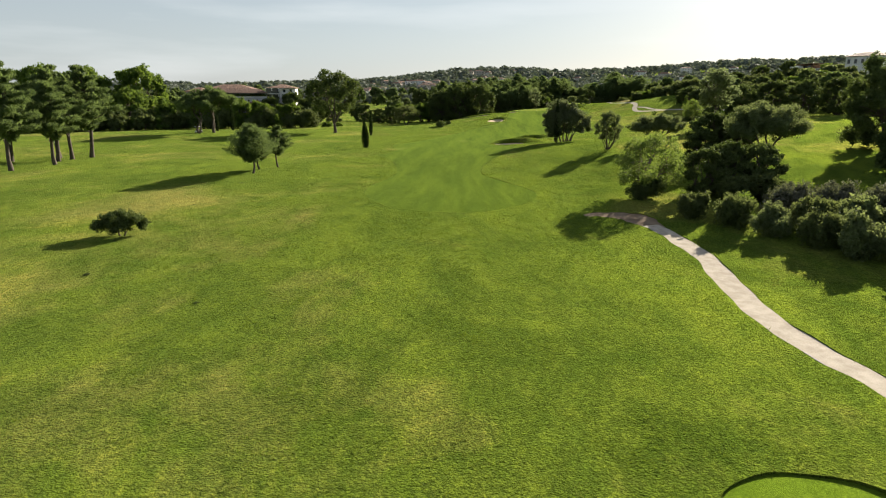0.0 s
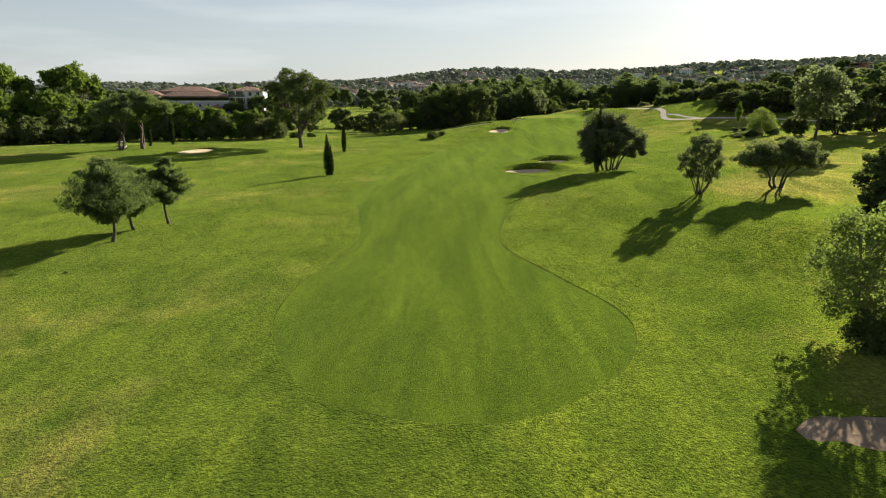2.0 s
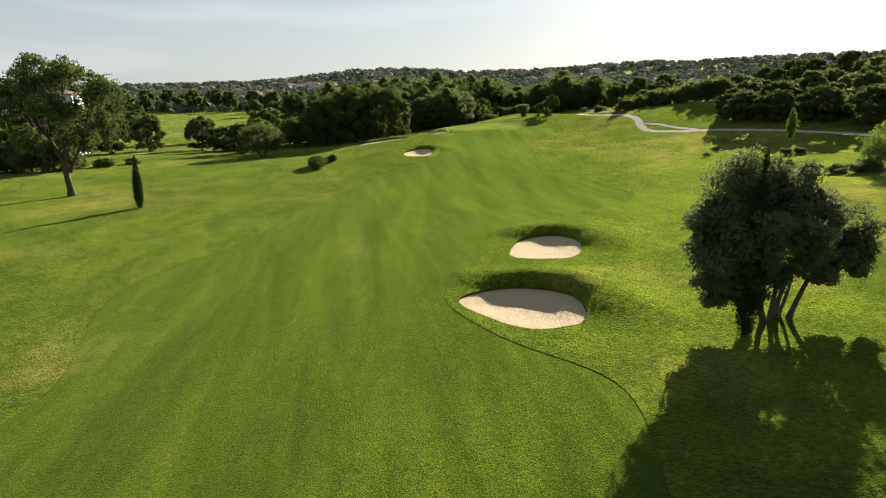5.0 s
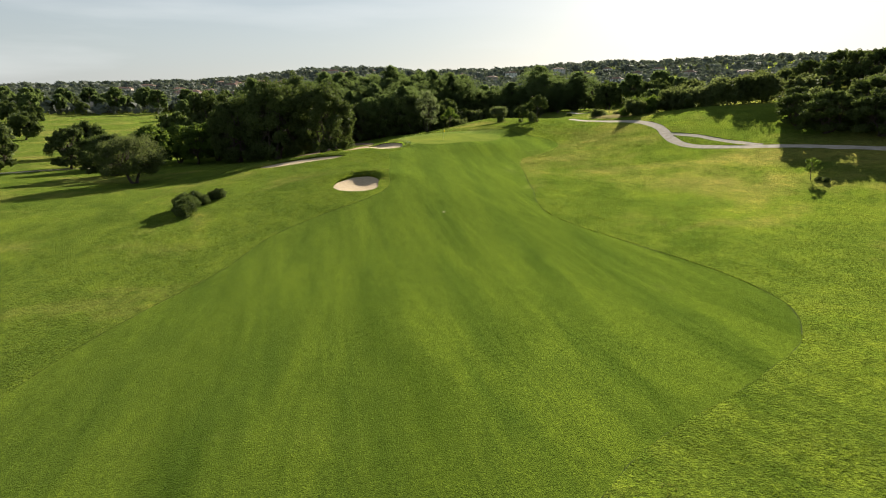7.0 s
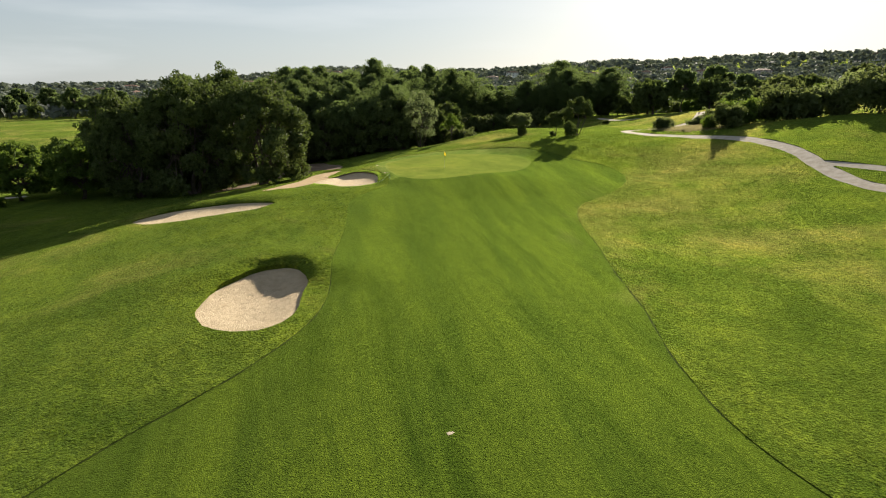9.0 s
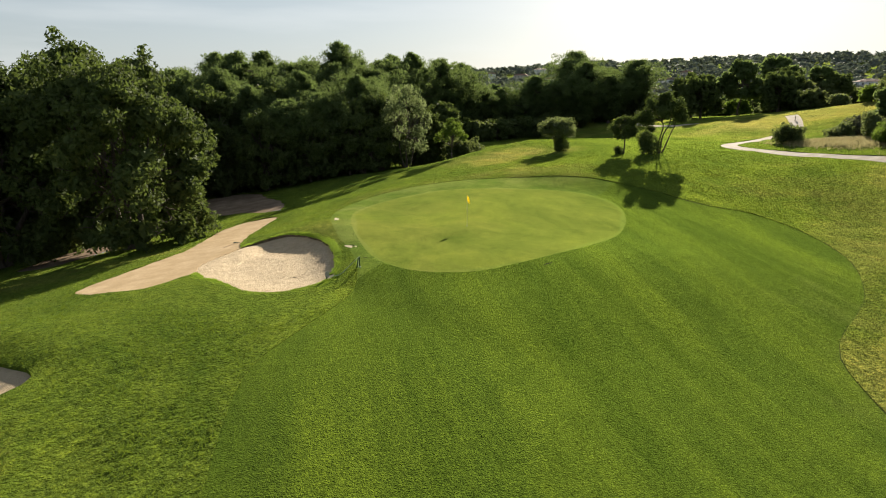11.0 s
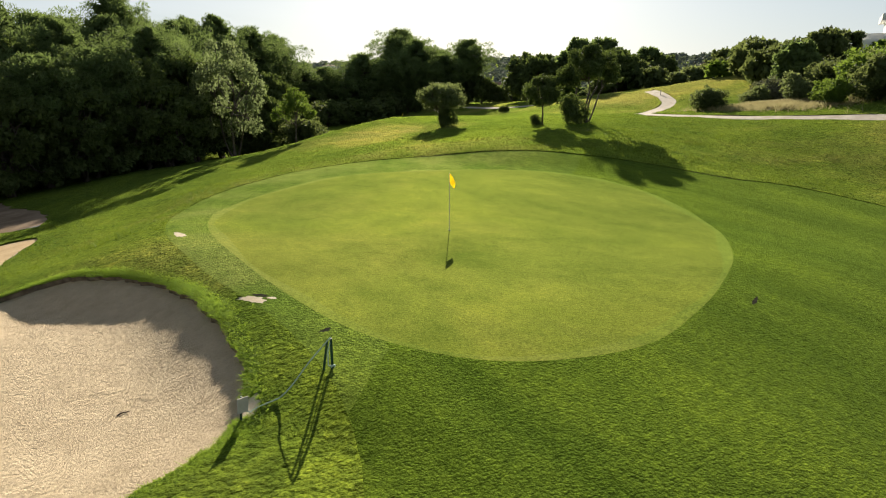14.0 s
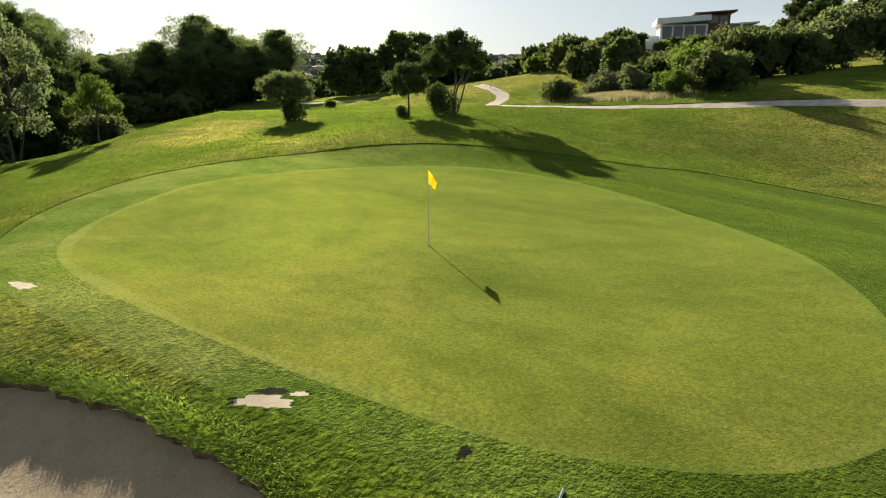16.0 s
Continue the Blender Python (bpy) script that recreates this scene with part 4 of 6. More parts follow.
again(cyp, -19.6, 159.3, 70, 0.8, 0.05, 0.95)
for x, y, s, tl in ((-24.1, 206.8, 1.0, 1.02), (-75.3, 222.5, 1.2, 1.05), (-77.2, 212.5, 1.0, 0.85), (26.3, 144.2, 1.1, 1.25)):
    again(cyp, x, y, 40 * s, s, 0.05, tl)

# olive whose stems fan out from one foot, and the spreading one behind it
rng = R(13)
b, st = [], []
for k in range(46):
    a, u, q = 2.4 * k, (k + 0.5) / 46, math.sqrt(rng.uniform(0.12, 1.0))
    h = 2.1 + 4.4 * u
    r = (0.6 + 1.8 * math.sin(math.pi * min(1.0, (h - 0.9) / 5.9) ** 1.25)) * q
    b.append((r * math.cos(a), r * math.sin(a), h, 0.52, 0.52, 0.66))
for k in range(10):
    a, r = 0.63 * k, (1.0, 2.0)[k % 2]
    st.append(((0.22 * math.cos(a), 0.22 * math.sin(a), 0), (r * math.cos(a), r * math.sin(a), 4.4 - 0.5 * r), 0.075))
place(tree("olive_tree", 13, b, st, 19000, 0.08, OLIVE, BARK, "grey-green olive with stems fanning out from one foot", slim=0.35, inner=0.4, noise_size=0.45, girth=0.08, fine=(4, 0.5), spiky=0.5, core=0.0), 30.5, 114.8)
b = [(-3.2, 0, 3.6, 1.6, 1.6, 1.2), (-1.6, 0.4, 4.6, 1.8, 1.7, 1.3), (0.4, -0.3, 5.0, 1.8, 1.7, 1.2), (2.3, 0.2, 4.5, 1.7, 1.7, 1.2), (3.6, 0, 3.6, 1.3, 1.4, 1.0), (0, 1.6, 4.2, 1.7, 1.5, 1.2), (-0.9, -1.6, 3.8, 1.6, 1.4, 1.1), (1.8, -1.4, 3.7, 1.5, 1.3, 1.0), (-2.2, -0.9, 3.2, 1.2, 1.2, 0.8), (2.9, 1.0, 3.3, 1.2, 1.2, 0.8), (-2.3, 1.3, 3.6, 1.3, 1.2, 0.9), (0.6, 0.2, 3.8, 1.6, 1.5, 1.0)]
st = [((-0.3, 0, 0), (-1.9, 0, 3.0), 0.13), ((0, 0.1, 0), (-0.2, 0.2, 3.4), 0.13), ((0.3, 0, 0), (1.4, 0, 3.2), 0.13), ((0.5, 0, 0), (2.4, 0.2, 2.6), 0.11)]
olive = place(tree("olive_tree", 14, b, st, 26000, 0.09, OLIVE, BARK, "broad olive with a rounded crown on a fan of stems", slim=0.4, noise_size=0.7, girth=0.12, group="broad olives", fine=(9, 0.34)), 39.0, 113.7, 0, 1.1, 0.05, 0.86)
again(olive, 48.7, 93.6, 190, 1.45, 0.05, 1.05)
# ash with a dark bush at its foot by the path
b = dome(R(15), 14, 4.4, 1.5, 7.7, 0.36)
st = [((-0.2, 0, 0), (-1.4, 0.2, 3.4), 0.15), ((0.1, 0.1, 0), (0.2, 0.3, 4.2), 0.16), ((0.3, 0, 0), (1.7, -0.2, 3.6), 0.14)]
place(tree("ash_tree", 15, b, st, 15000, 0.10, LIGHT, PALE_BARK, "light-leaved spreading tree beside the gravel path", inner=0.15, noise_size=0.8, fine=(8, 0.34), core=0.0), 26.4, 78.6)
bush = tree("bush", 16, [(0, 0, 1.0, 1.5, 1.5, 1.1), (0.7, 0.4, 1.3, 1.2, 1.1, 1.0), (-0.8, 0.2, 0.9, 1.1, 1.2, 0.9)], [((0, 0, 0), (0, 0, 0.6), 0.1)], 9000, 0.065, OAK, BARK, "dense dark rounded bush growing in the grass", "bush", noise_size=0.5, twigs=False, group="dark bushes", fine=(10, 0.34))
place(bush, 25.7, 76.6, 0, 1.3)
# low bush on the open grass
b = [(-1.6, 0, 1.25, 1.2, 1.2, 0.75), (-0.5, 0.3, 1.75, 1.5, 1.4, 1.0), (0.9, 0, 1.7, 1.4, 1.3, 0.95), (1.8, 0.2, 1.25, 0.9, 0.9, 0.7), (0.2, -0.7, 1.3, 1.5, 1.0, 0.8), (-0.2, 0.9, 1.2, 1.4, 0.9, 0.8)]
place(tree("bush", 17, b, [((-0.2, 0, 0), (-0.6, 0, 0.9), 0.09), ((0.2, 0, 0), (0.7, 0, 0.9), 0.09)], 11000, 0.07, OAK, BARK, "low spreading evergreen bush alone on the grass", "bush", noise_size=0.6, girth=0.1, fine=(10, 0.34)), -32.1, 59.6, 10)

# pines
def pine(seed, height, radius, low, count, lean=0.0, label="", size=0.2, n=40, group="pines", peak=0.35, rise=0.45, core=0.05, plate=0.95):
    """Pine: plumes of needle tufts along rising branches, fullest at the given share of the crown."""
    rng = R(seed)
    blobs, mains = [], []
    for k in range(n):
        u = (k + 0.5) / n
        h = low + (height * 0.96 - low) * u
        full = (u / peak) ** 0.5 if u < peak else max(0.22, 1 - ((u - peak) / (1 - peak)) ** 2.4)
        reach = radius * full * rng.uniform(0.72, 1.12)
        a = 2.4 * k + rng.uniform(-0.4, 0.4)
        for v in (0.4, 0.72, 1.0):
            s = radius * (0.25 - 0.10 * v) * rng.uniform(0.75, 1.3) * (0.55 + 0.45 * full)
            z = h + rise * reach * v * v * rng.uniform(0.7, 1.2) - 0.1 * reach
            b = (lean * h + reach * v * math.cos(a), reach * v * math.sin(a), min(z, height - 0.5 * s), s * 1.15, s * 1.15, s * plate)
            blobs.append(b)
        mains.append(blobs[-2])
    thing = tree("pine_tree", seed, mains, [((0, 0, 0), (lean * height * 0.9, 0, low + (height - low) * 0.8), height * 0.02)], count, size, PINE, BARK, label, slim=0.19, inner=0.25, noise_size=0.7, girth=0.1, group=group, spiky=0.6, twigs=False, only=blobs, core=core, sway=0.03)
    return thing


young = place(pine(21, 8.6, 4.2, 2.5, 20000, 0.0, "young pine with a soft green crown on short grass", 0.15, 44, "pines", 0.3, 0.25, 0.04, 0.85), -32.6, 104.8)
again(young, -33.2, 110.4, 130, 0.84)
place(pine(22, 7.8, 2.9, 2.6, 12000, 0.02, "slender young pine with a bare lower trunk", 0.14, 30, "pines", 0.25, 0.2, 0.03, 0.7), -30.6, 113.4)
tall = [pine(23, 18.0, 5.8, 6.0, 13000, 0.02, "tall pine with a ragged crown and bare dark trunk", 0.27, 24, "tall pines", 0.3, 0.12, 0.02, 0.6), pine(24, 20.0, 6.2, 6.5, 13000, -0.015, "tall pine with a ragged crown and bare dark trunk", 0.27, 26, "tall pines", 0.28, 0.12, 0.02, 0.6)]
place(tall[0], -77.8, 110.1)
place(tall[1], -76.8, 134.4)
for k, (x, y, s) in enumerate(((-76.1, 120.1, 0.9), (-79, 126, 0.95), (-78.5, 130, 1.0), (-83, 133, 1.0), (-86, 116, 1.0), (-88, 125, 1.05))):
    again(tall[k % 2], x, y, 70 * k, s)
# umbrella pines by the far bunker
b = [(r * 4.6 * math.cos(a), r * 4.6 * math.sin(a), 10.6 - 2.6 * r * r, 2.4, 2.4, 1.7) for r, a in ((0, 0), (0.5, 0), (0.5, 2.1), (0.5, 4.2), (0.85, 0.7), (0.85, 1.9), (0.85, 3.1), (0.85, 4.4), (0.85, 5.6))]
umb = place(tree("umbrella_pine", 25, b, [((0, 0, 0), (0.6, 0, 7.0), 0.28), ((0.3, 0, 0), (-1.0, 0.5, 7.0), 0.22)], 12000, 0.22, PINE, BARK, "umbrella pine with a flat dense crown", slim=0.2, group="umbrella pines", fine=(8, 0.36), spiky=0.5, core=0.2), -78.6, 199.6, 0, 1.2, 0.05, 0.85)
again(umb, -75.5, 204.3, 100, 1.42, 0.05, 0.84)
# tall oak with an open crown
b = dome(R(26), 18, 9.2, 7.2, 21.0, 0.27, 0.9)
st = [((0, 0, 0), (0.3, 0, 6.5), 0.55), ((0.2, 0, 3.8), (3.2, 0.8, 9.5), 0.3), ((0.1, 0, 4.2), (-2.8, 0.4, 10.0), 0.3), ((0.2, 0, 5.5), (0.6, -0.6, 13.5), 0.32)]
place(tree("oak_tree", 26, b, st, 20000, 0.2, OAK, BARK, "tall open-crowned oak on a stout forked trunk", inner=0.18, noise_size=1.6, girth=0.4, fine=(7, 0.34), core=0.02, sway=0.025), -38.2, 220.0)

# woodland kinds, copied over the whole place
oaks = []
for k, (leafy, label) in enumerate(((OAK, "large dense dark evergreen oak at the wood's edge"), (OAK, "broad dark oak of the woodland"), (BRIGHT, "fresh bright green broadleaf tree"), (PALE, "pale green open-crowned broadleaf tree"))):
    rad = (7.0, 6.0, 6.5, 4.2)[k]
    b = dome(R(31 + k), (22, 18, 18, 14)[k], rad, (0.9, 1.2, 2.4, 2.2)[k], (15.0, 13.5, 15.0, 10.5)[k], 0.3, 0.85)
    g = 0.45 if k == 3 else 1.0
    st = [((0, 0, 0), (0.4, 0.2, 4.5), 0.34 * g), ((0.5, 0.2, 0), (2.4, 0.6, 5.5), 0.24 * g), ((-0.4, 0, 0), (-2.2, -0.4, 5.5), 0.24 * g)]
    oaks.append(tree("oak_tree" if k < 2 else "broadleaf_tree", 31 + k, b, st, (30000, 12000, 9000, 9000)[k], (0.15, 0.22, 0.26, 0.13)[k], leafy, BARK, label, inner=(0.3, 0.3, 0.3, 0.15)[k], noise_size=1.3, girth=0.3, fine=(9, 0.32), core=(0.16, 0.14, 0.06, 0.0)[k], group=("woodland oaks", "woodland oaks", "bright trees", "pale trees")[k]))
wpine = pine(36, 19.0, 5.4, 1.6, 26000, 0.0, "tall woodland pine with tufted dark crown", 0.2, 60, "woodland pines", 0.5, 0.45, 0.07)
wpine_b = pine(37, 17.5, 6.0, 1.6, 26000, 0.0, "broad woodland pine with a rounded feathery crown", 0.2, 64, "woodland pines", 0.62, 0.3, 0.07)
shrubs = []
for k, (leafy, label, name) in enumerate(((SHRUB, "dense evergreen shrub of the hillside scrub", "shrub"), (OLIVE, "grey-green rounded shrub of the hillside scrub", "shrub"), (BLOOM, "shrub in pale bloom in the roadside scrub", "flowering_shrub"), (BRIGHT, "fresh green shrub in the hillside scrub", "shrub"))):
    rng = R(41 + k)
    b = [(rng.uniform(-1.5, 1.5), rng.uniform(-1.5, 1.5), rng.uniform(0.8, 2.4), rng.uniform(0.8, 1.4), rng.uniform(0.8, 1.4), rng.uniform(0.8, 1.2)) for _ in range(9)] + [(0, 0, 1.2, 2.0, 2.0, 1.3)]
    shrubs.append(tree(name, 41 + k, b, [((0, 0, 0), (0, 0, 0.8), 0.08)], 5200, 0.10, leafy, BARK, label, "shrub", noise_size=0.6, twigs=False, girth=0.05, group="hillside scrub", fine=(6, 0.36), limbs=False))
O0, O1, BR, PA = oaks
S0, S1, S2, S3 = shrubs
lo = []
for k, (name, leafy, rad, low, high, count, size, label, grp) in enumerate((
        ("shrub", SHRUB, 2.6, 0.3, 3.6, 1600, 0.26, "rounded evergreen shrub on the scrubby slope", "slope scrub"),
        ("shrub", OLIVE, 2.4, 0.3, 3.0, 1600, 0.24, "grey-green shrub on the scrubby slope", "slope scrub"),
        ("shrub", BRIGHT, 2.6, 0.3, 3.4, 1600, 0.26, "fresh green shrub on the scrubby slope", "slope scrub"),
        ("broadleaf_tree", OAK, 4.8, 1.2, 9.5, 3200, 0.42, "dark rounded tree standing in the distance", "distant trees"),
        ("broadleaf_tree", PALE, 4.4, 1.6, 9.0, 3000, 0.38, "light green tree standing in the distance", "distant trees"),
        ("pine_tree", PINE, 4.6, 4.0, 13.0, 3200, 0.42, "rounded pine standing in the distance", "distant pines"))):
    rng = R(61 + k)
    b = dome(rng, 9, rad, low, high, 0.4, 0.85)
    lo.append(tree(name, 61 + k, b, [((0, 0, 0), (0.2, 0, low + (high - low) * 0.4), 0.06 * rad)], count, size, leafy, BARK, label, "shrub" if k < 3 else "tree", inner=0.25, noise_size=1.2, twigs=False, group=grp, tri=True, fine=(6, 0.36), limbs=k > 2))
LS0, LS1, LS2, LO, LP, LPI = lo
used = {bush.name}


def put(kind, x, y, s=1.0, tl=1.0, turn=None, sink=0.1):
    """Places the first of a kind itself, then copies of it."""
    turn = (x * 37 + y * 61) % 360 if turn is None else turn
    if kind.name in used:
        return again(kind, x, y, turn, s, sink, tl)
    used.add(kind.name)
    return place(kind, x, y, turn, s, sink, tl)


# dark wood left of the green
for x, y, s, tl in ((18.4, 312.5, 1.05, 1.05), (8, 314, 1.1, 1.1), (-1, 320, 1.0, 1.1), (12, 326, 1.1, 1.2), (3, 328, 1.0, 1.1)):
    put(O0, x, y, s, tl)
for x, y, s in ((22, 350, 1.0), (31, 357, 0.95), (14, 346, 1.05), (2, 345, 1.15), (-12, 352, 1.2)):
    put(O1, x, y, s, 1.1)
for k, (x, y, s) in enumerate(((10, 356, 1.05), (17, 362, 1.1), (26, 366, 1.1), (35, 371, 1.05), (44, 376, 1.1), (53, 381, 1.0), (61, 388, 1.0), (69, 396, 1.05), (0, 366, 1.15), (76, 403, 1.0), (22, 378, 1.15), (39, 386, 1.1), (24, 357, 0.95), (33, 362, 0.9), (42, 367, 0.9), (50, 373, 0.9), (5, 352, 0.95), (15, 370, 1.1), (30, 374, 1.1), (48, 384, 1.05), (57, 391, 1.0), (38, 349, 0.72), (44, 353, 0.78), (33, 346, 0.7), (28, 351, 0.78), (47, 360, 0.85), (36, 356, 0.85))):
    put((wpine, wpine_b)[k % 2], x, y, s * 1.15, 0.88)
for k in range(34):
    u = k / 33
    put((LO, LS0, LPI)[k % 3], -8 + 84 * u + 3 * math.sin(k * 2.3), 352 + 48 * u + 4 * math.cos(k * 1.7), (0.9, 1.3, 0.8)[k % 3], 0.9)
for k in range(12):
    u = k / 11
    put((LO, S0, LS0, O1)[k % 4], 19 + 25 * u, 349 + 2 * math.sin(k * 2.1), (0.7, 1.3, 1.2, 0.62)[k % 4])
# shrubs added inside the wood to block light between the trunks
for k in range(9):
    put((S0, LS0, S0)[k % 3], 21 + 3.2 * k, 355 + 1.5 * math.sin(k * 2.4), 1.5, 1.1)
for k in range(14):
    put((LS0, LO)[k % 2], 52 + 4.0 * k, 378 + 1.5 * k + 2 * math.sin(k * 1.7), (1.3, 0.6)[k % 2], 0.9)
# front oaks; the last two, behind the rise, are added to deepen the shade
for x, y, s in ((30, 343.5, 0.7), (36, 345.5, 0.7), (42, 347.5, 0.72), (47.5, 351.5, 0.76), (53, 361, 0.8), (56.5, 357.5, 0.62), (60.5, 364, 0.7)):
    put(O1, x, y, s, 1.12)
put(PA, 50.3, 346.0, 0.9, 1.25)
put(PA, 53.5, 357, 0.85)
place(tree("broadleaf_tree", 71, [(-1.4, 0, 3.0, 1.0, 1.0, 0.8), (1.3, 0.2, 3.1, 1.0, 1.0, 0.8), (0, 0.6, 3.7, 1.2, 1.1, 0.9), (-0.6, -0.6, 3.6, 1.0, 1.0, 0.8), (0.7, -0.5, 3.9, 1.0, 1.0, 0.8), (0, 0, 4.4, 0.9, 0.9, 0.7), (2.0, 0, 2.6, 0.7, 0.7, 0.5), (-2.1, 0, 2.6, 0.6, 0.6, 0.5)], [((0, 0, 0), (0.1, 0, 1.7), 0.1)], 6500, 0.075, BRIGHT, BARK, "small light green tree at the edge of the wood", noise_size=0.6, fine=(8, 0.34), inner=0.15, core=0.0), 57.0, 345.0, 0, 1.0, 0.05, 1.2)
for x, y, s in ((60, 352, 1.2), (64, 358, 1.3), (56, 357, 1.3)):
    put(S0, x, y, s)
# three small trees behind the green
place(tree("mulberry_tree", 72, dome(R(72), 11, 2.55, 1.8, 4.6, 0.4), [((0, 0, 0), (-0.5, 0, 1.7), 0.1), ((0.1, 0, 0), (0.4, 0, 1.8), 0.1)], 11000, 0.065, OLIVE, BARK, "small round-headed tree with a bush at its foot", noise_size=0.5, fine=(8, 0.34)), 68.2, 332.0)
put(bush_small := tree("bush", 73, [(0, 0, 0.6, 0.8, 0.8, 0.7), (0.4, 0.2, 0.9, 0.6, 0.6, 0.6)], None, 3000, 0.06, OAK, BARK, "dark leafy bush at the foot of a small tree", "bush", noise_size=0.4, group="bushes under trees"), 68.4, 331.4, 1.35, 1.1)
place(tree("oak_tree", 74, dome(R(74), 11, 1.7, 1.75, 4.3, 0.42, 0.9), [((0, 0, 0), (0.15, 0, 2.3), 0.09)], 9500, 0.055, OAK, BARK, "young round-headed oak on a thin trunk", noise_size=0.5, fine=(8, 0.34)), 70.6, 319.6)
put(bush_small, 70.2, 319.8, 0.7)
b = [(-1.6, 0, 4.3, 1.2, 1.2, 1.0), (1.7, 0.1, 4.4, 1.2, 1.2, 1.0), (0, 0.6, 5.7, 1.3, 1.3, 0.9), (-1.1, -0.3, 5.4, 1.2, 1.1, 0.9), (1.1, -0.3, 5.6, 1.2, 1.1, 0.9), (2.3, 0, 3.9, 0.9, 0.9, 0.6), (-2.1, 0, 3.9, 0.8, 0.9, 0.7), (0.3, -0.9, 4.7, 1.2, 1.0, 0.9), (0.1, 1.0, 4.6, 1.2, 1.0, 0.9), (0.2, 0, 6.4, 0.8, 0.8, 0.6), (-1.5, 0.2, 3.7, 0.9, 0.8, 0.7)]
st = [((0.1, 0, 0), (0.9, 0, 3.2), 0.11), ((0.3, 0.1, 0), (1.6, 0.2, 3.2), 0.08), ((0, 0, 0), (0.1, 0, 3.6), 0.10)]
place(tree("oak_tree", 75, b, st, 15000, 0.075, OAK, BARK, "upright oak with forked stems above a leafy bush", noise_size=0.6, fine=(8, 0.36), inner=0.18, core=0.03), 73.6, 317.1, -35)
put(bush_small, 72.6, 317.4, 1.5, 1.2)
# pines behind the back green
for k, (x, y, s) in enumerate(((103, 399, 1.2), (110, 403, 1.3), (117, 404, 1.45), (124, 402, 1.3), (97, 405, 1.2), (90, 410, 1.15), (112, 413, 1.5), (121, 414, 1.4), (84, 408, 1.1), (106, 397, 0.95), (93, 402, 0.95), (114, 398, 1.1))):
    put(wpine_b, x, y, s * 0.98, 0.64 + 0.1 * math.sin(k * 2.3))
for k in range(12):
    put((LO, LS0)[k % 2], 84 + 4.2 * k, 404 + 3 * math.sin(k) - 0.35 * k, (0.75, 1.2)[k % 2], 0.9)
# trees beyond the crest by the path
for x, y, s, kind in ((126, 378, 1.0, LO), (132, 373, 0.9, LPI), (136, 366, 0.9, LO), (142, 372, 1.0, LO), (128, 384, 1.1, LO), (150, 366, 0.8, LO), (148, 380, 1.0, LPI)):
    put(kind, x, y, s)
put(S0, 104, 364, 0.45)
# scrub and hedge right of the far path
for x, y, s, kind in ((89.8, 315.6, 0.85, S0), (92.4, 317.3, 0.7, S1), (93.2, 301.2, 1.35, S0), (96.8, 303.6, 1.5, S3), (91.8, 304.6, 0.8, S3), (96.5, 309.5, 1.0, S1), (100, 307, 1.4, S0), (99.5, 313.5, 1.1, S2), (95.5, 313.8, 0.75, S1), (103, 299.5, 1.9, S0), (107, 294.5, 2.1, S1), (108, 288, 2.2, S0), (112, 282, 2.3, S0), (104, 306, 1.6, S3)):
    put(kind, x, y, s)
SLOPE = np.array([(102, 287), (101, 296), (99, 304), (99, 316), (112, 326), (128, 343), (150, 410), (235, 410), (240, 160), (122, 140), (112, 190), (106, 222), (101, 248), (103, 270)])
rng = R(80)
done = [(100.0, 300.0)]
for k in range(2600):
    x, y = rng.uniform(99, 240), rng.uniform(140, 410)
    if len(done) > 290 or not inside(SLOPE, np.array([x]), np.array([y]))[0]:
        continue
    if x > 165 and rng.random() < 0.35:
        continue
    if min((x - a) ** 2 + (y - c) ** 2 for a, c in done) < 3.3 ** 2 or (x - 180) ** 2 / 500 + (y - 324) ** 2 / 260 < 1:
        continue
    done.append((x, y))
    r = rng.random()
    # open view from the green up to the villa
    if x > 108 and abs((x - 30) * 0.235 - (y - 286) * 0.972) < 13:
        room = 11.0 + 0.074 * math.hypot(x - 30, y - 286) - ground_z(x, y)
        put((LS0, LS2)[int(x) % 2], x, y, max(0.4, min(1.4, room / 4.2)), 0.9)
    elif r < 0.80:
        put((LS0, LS1, LS2, LS0)[int(rng.integers(4))], x, y, rng.uniform(0.8, 1.5), rng.uniform(0.85, 1.2))
    elif r < 0.92 and x < 150:
        put(LO, x, y, rng.uniform(0.45, 0.75))
    else:
        put(LPI if x < 150 else LS1, x, y, rng.uniform(0.5, 0.75) if x < 150 else 1.4)
for x, y, s in ((171, 318, 1.7), (167, 323, 1.6), (175, 313, 1.6), (163, 328, 1.5), (179, 309, 1.5), (170, 328, 1.5), (165, 317, 1.4), (184, 306, 1.5)):
    put((LS0, LS2)[int(x) % 2], x, y, s * 0.55, 0.8)
for x, y, s in ((137, 298, 0.62), (145, 291, 0.68), (150, 301, 0.7), (142, 283, 0.66), (153, 283, 0.75), (134, 288, 0.55)):
    put(O1, x, y, s, 0.95)
# belt of dark trees along the far right of the fairway
for x, y, s in ((98.5, 240, 0.95), (96.5, 248, 0.9), (102.5, 232, 1.0), (98, 256, 0.75), (104, 246, 1.0), (106, 222, 1.0), (110, 212, 0.95), (112, 203, 1.0), (114, 193, 1.0), (116, 182, 1.0), (118, 171, 1.0), (120, 160, 1.05), (103, 262, 0.7), (122, 148, 1.05), (118, 136, 1.1), (112, 124, 1.1)):
    put(O1, x, y, s * 0.8, 0.68)
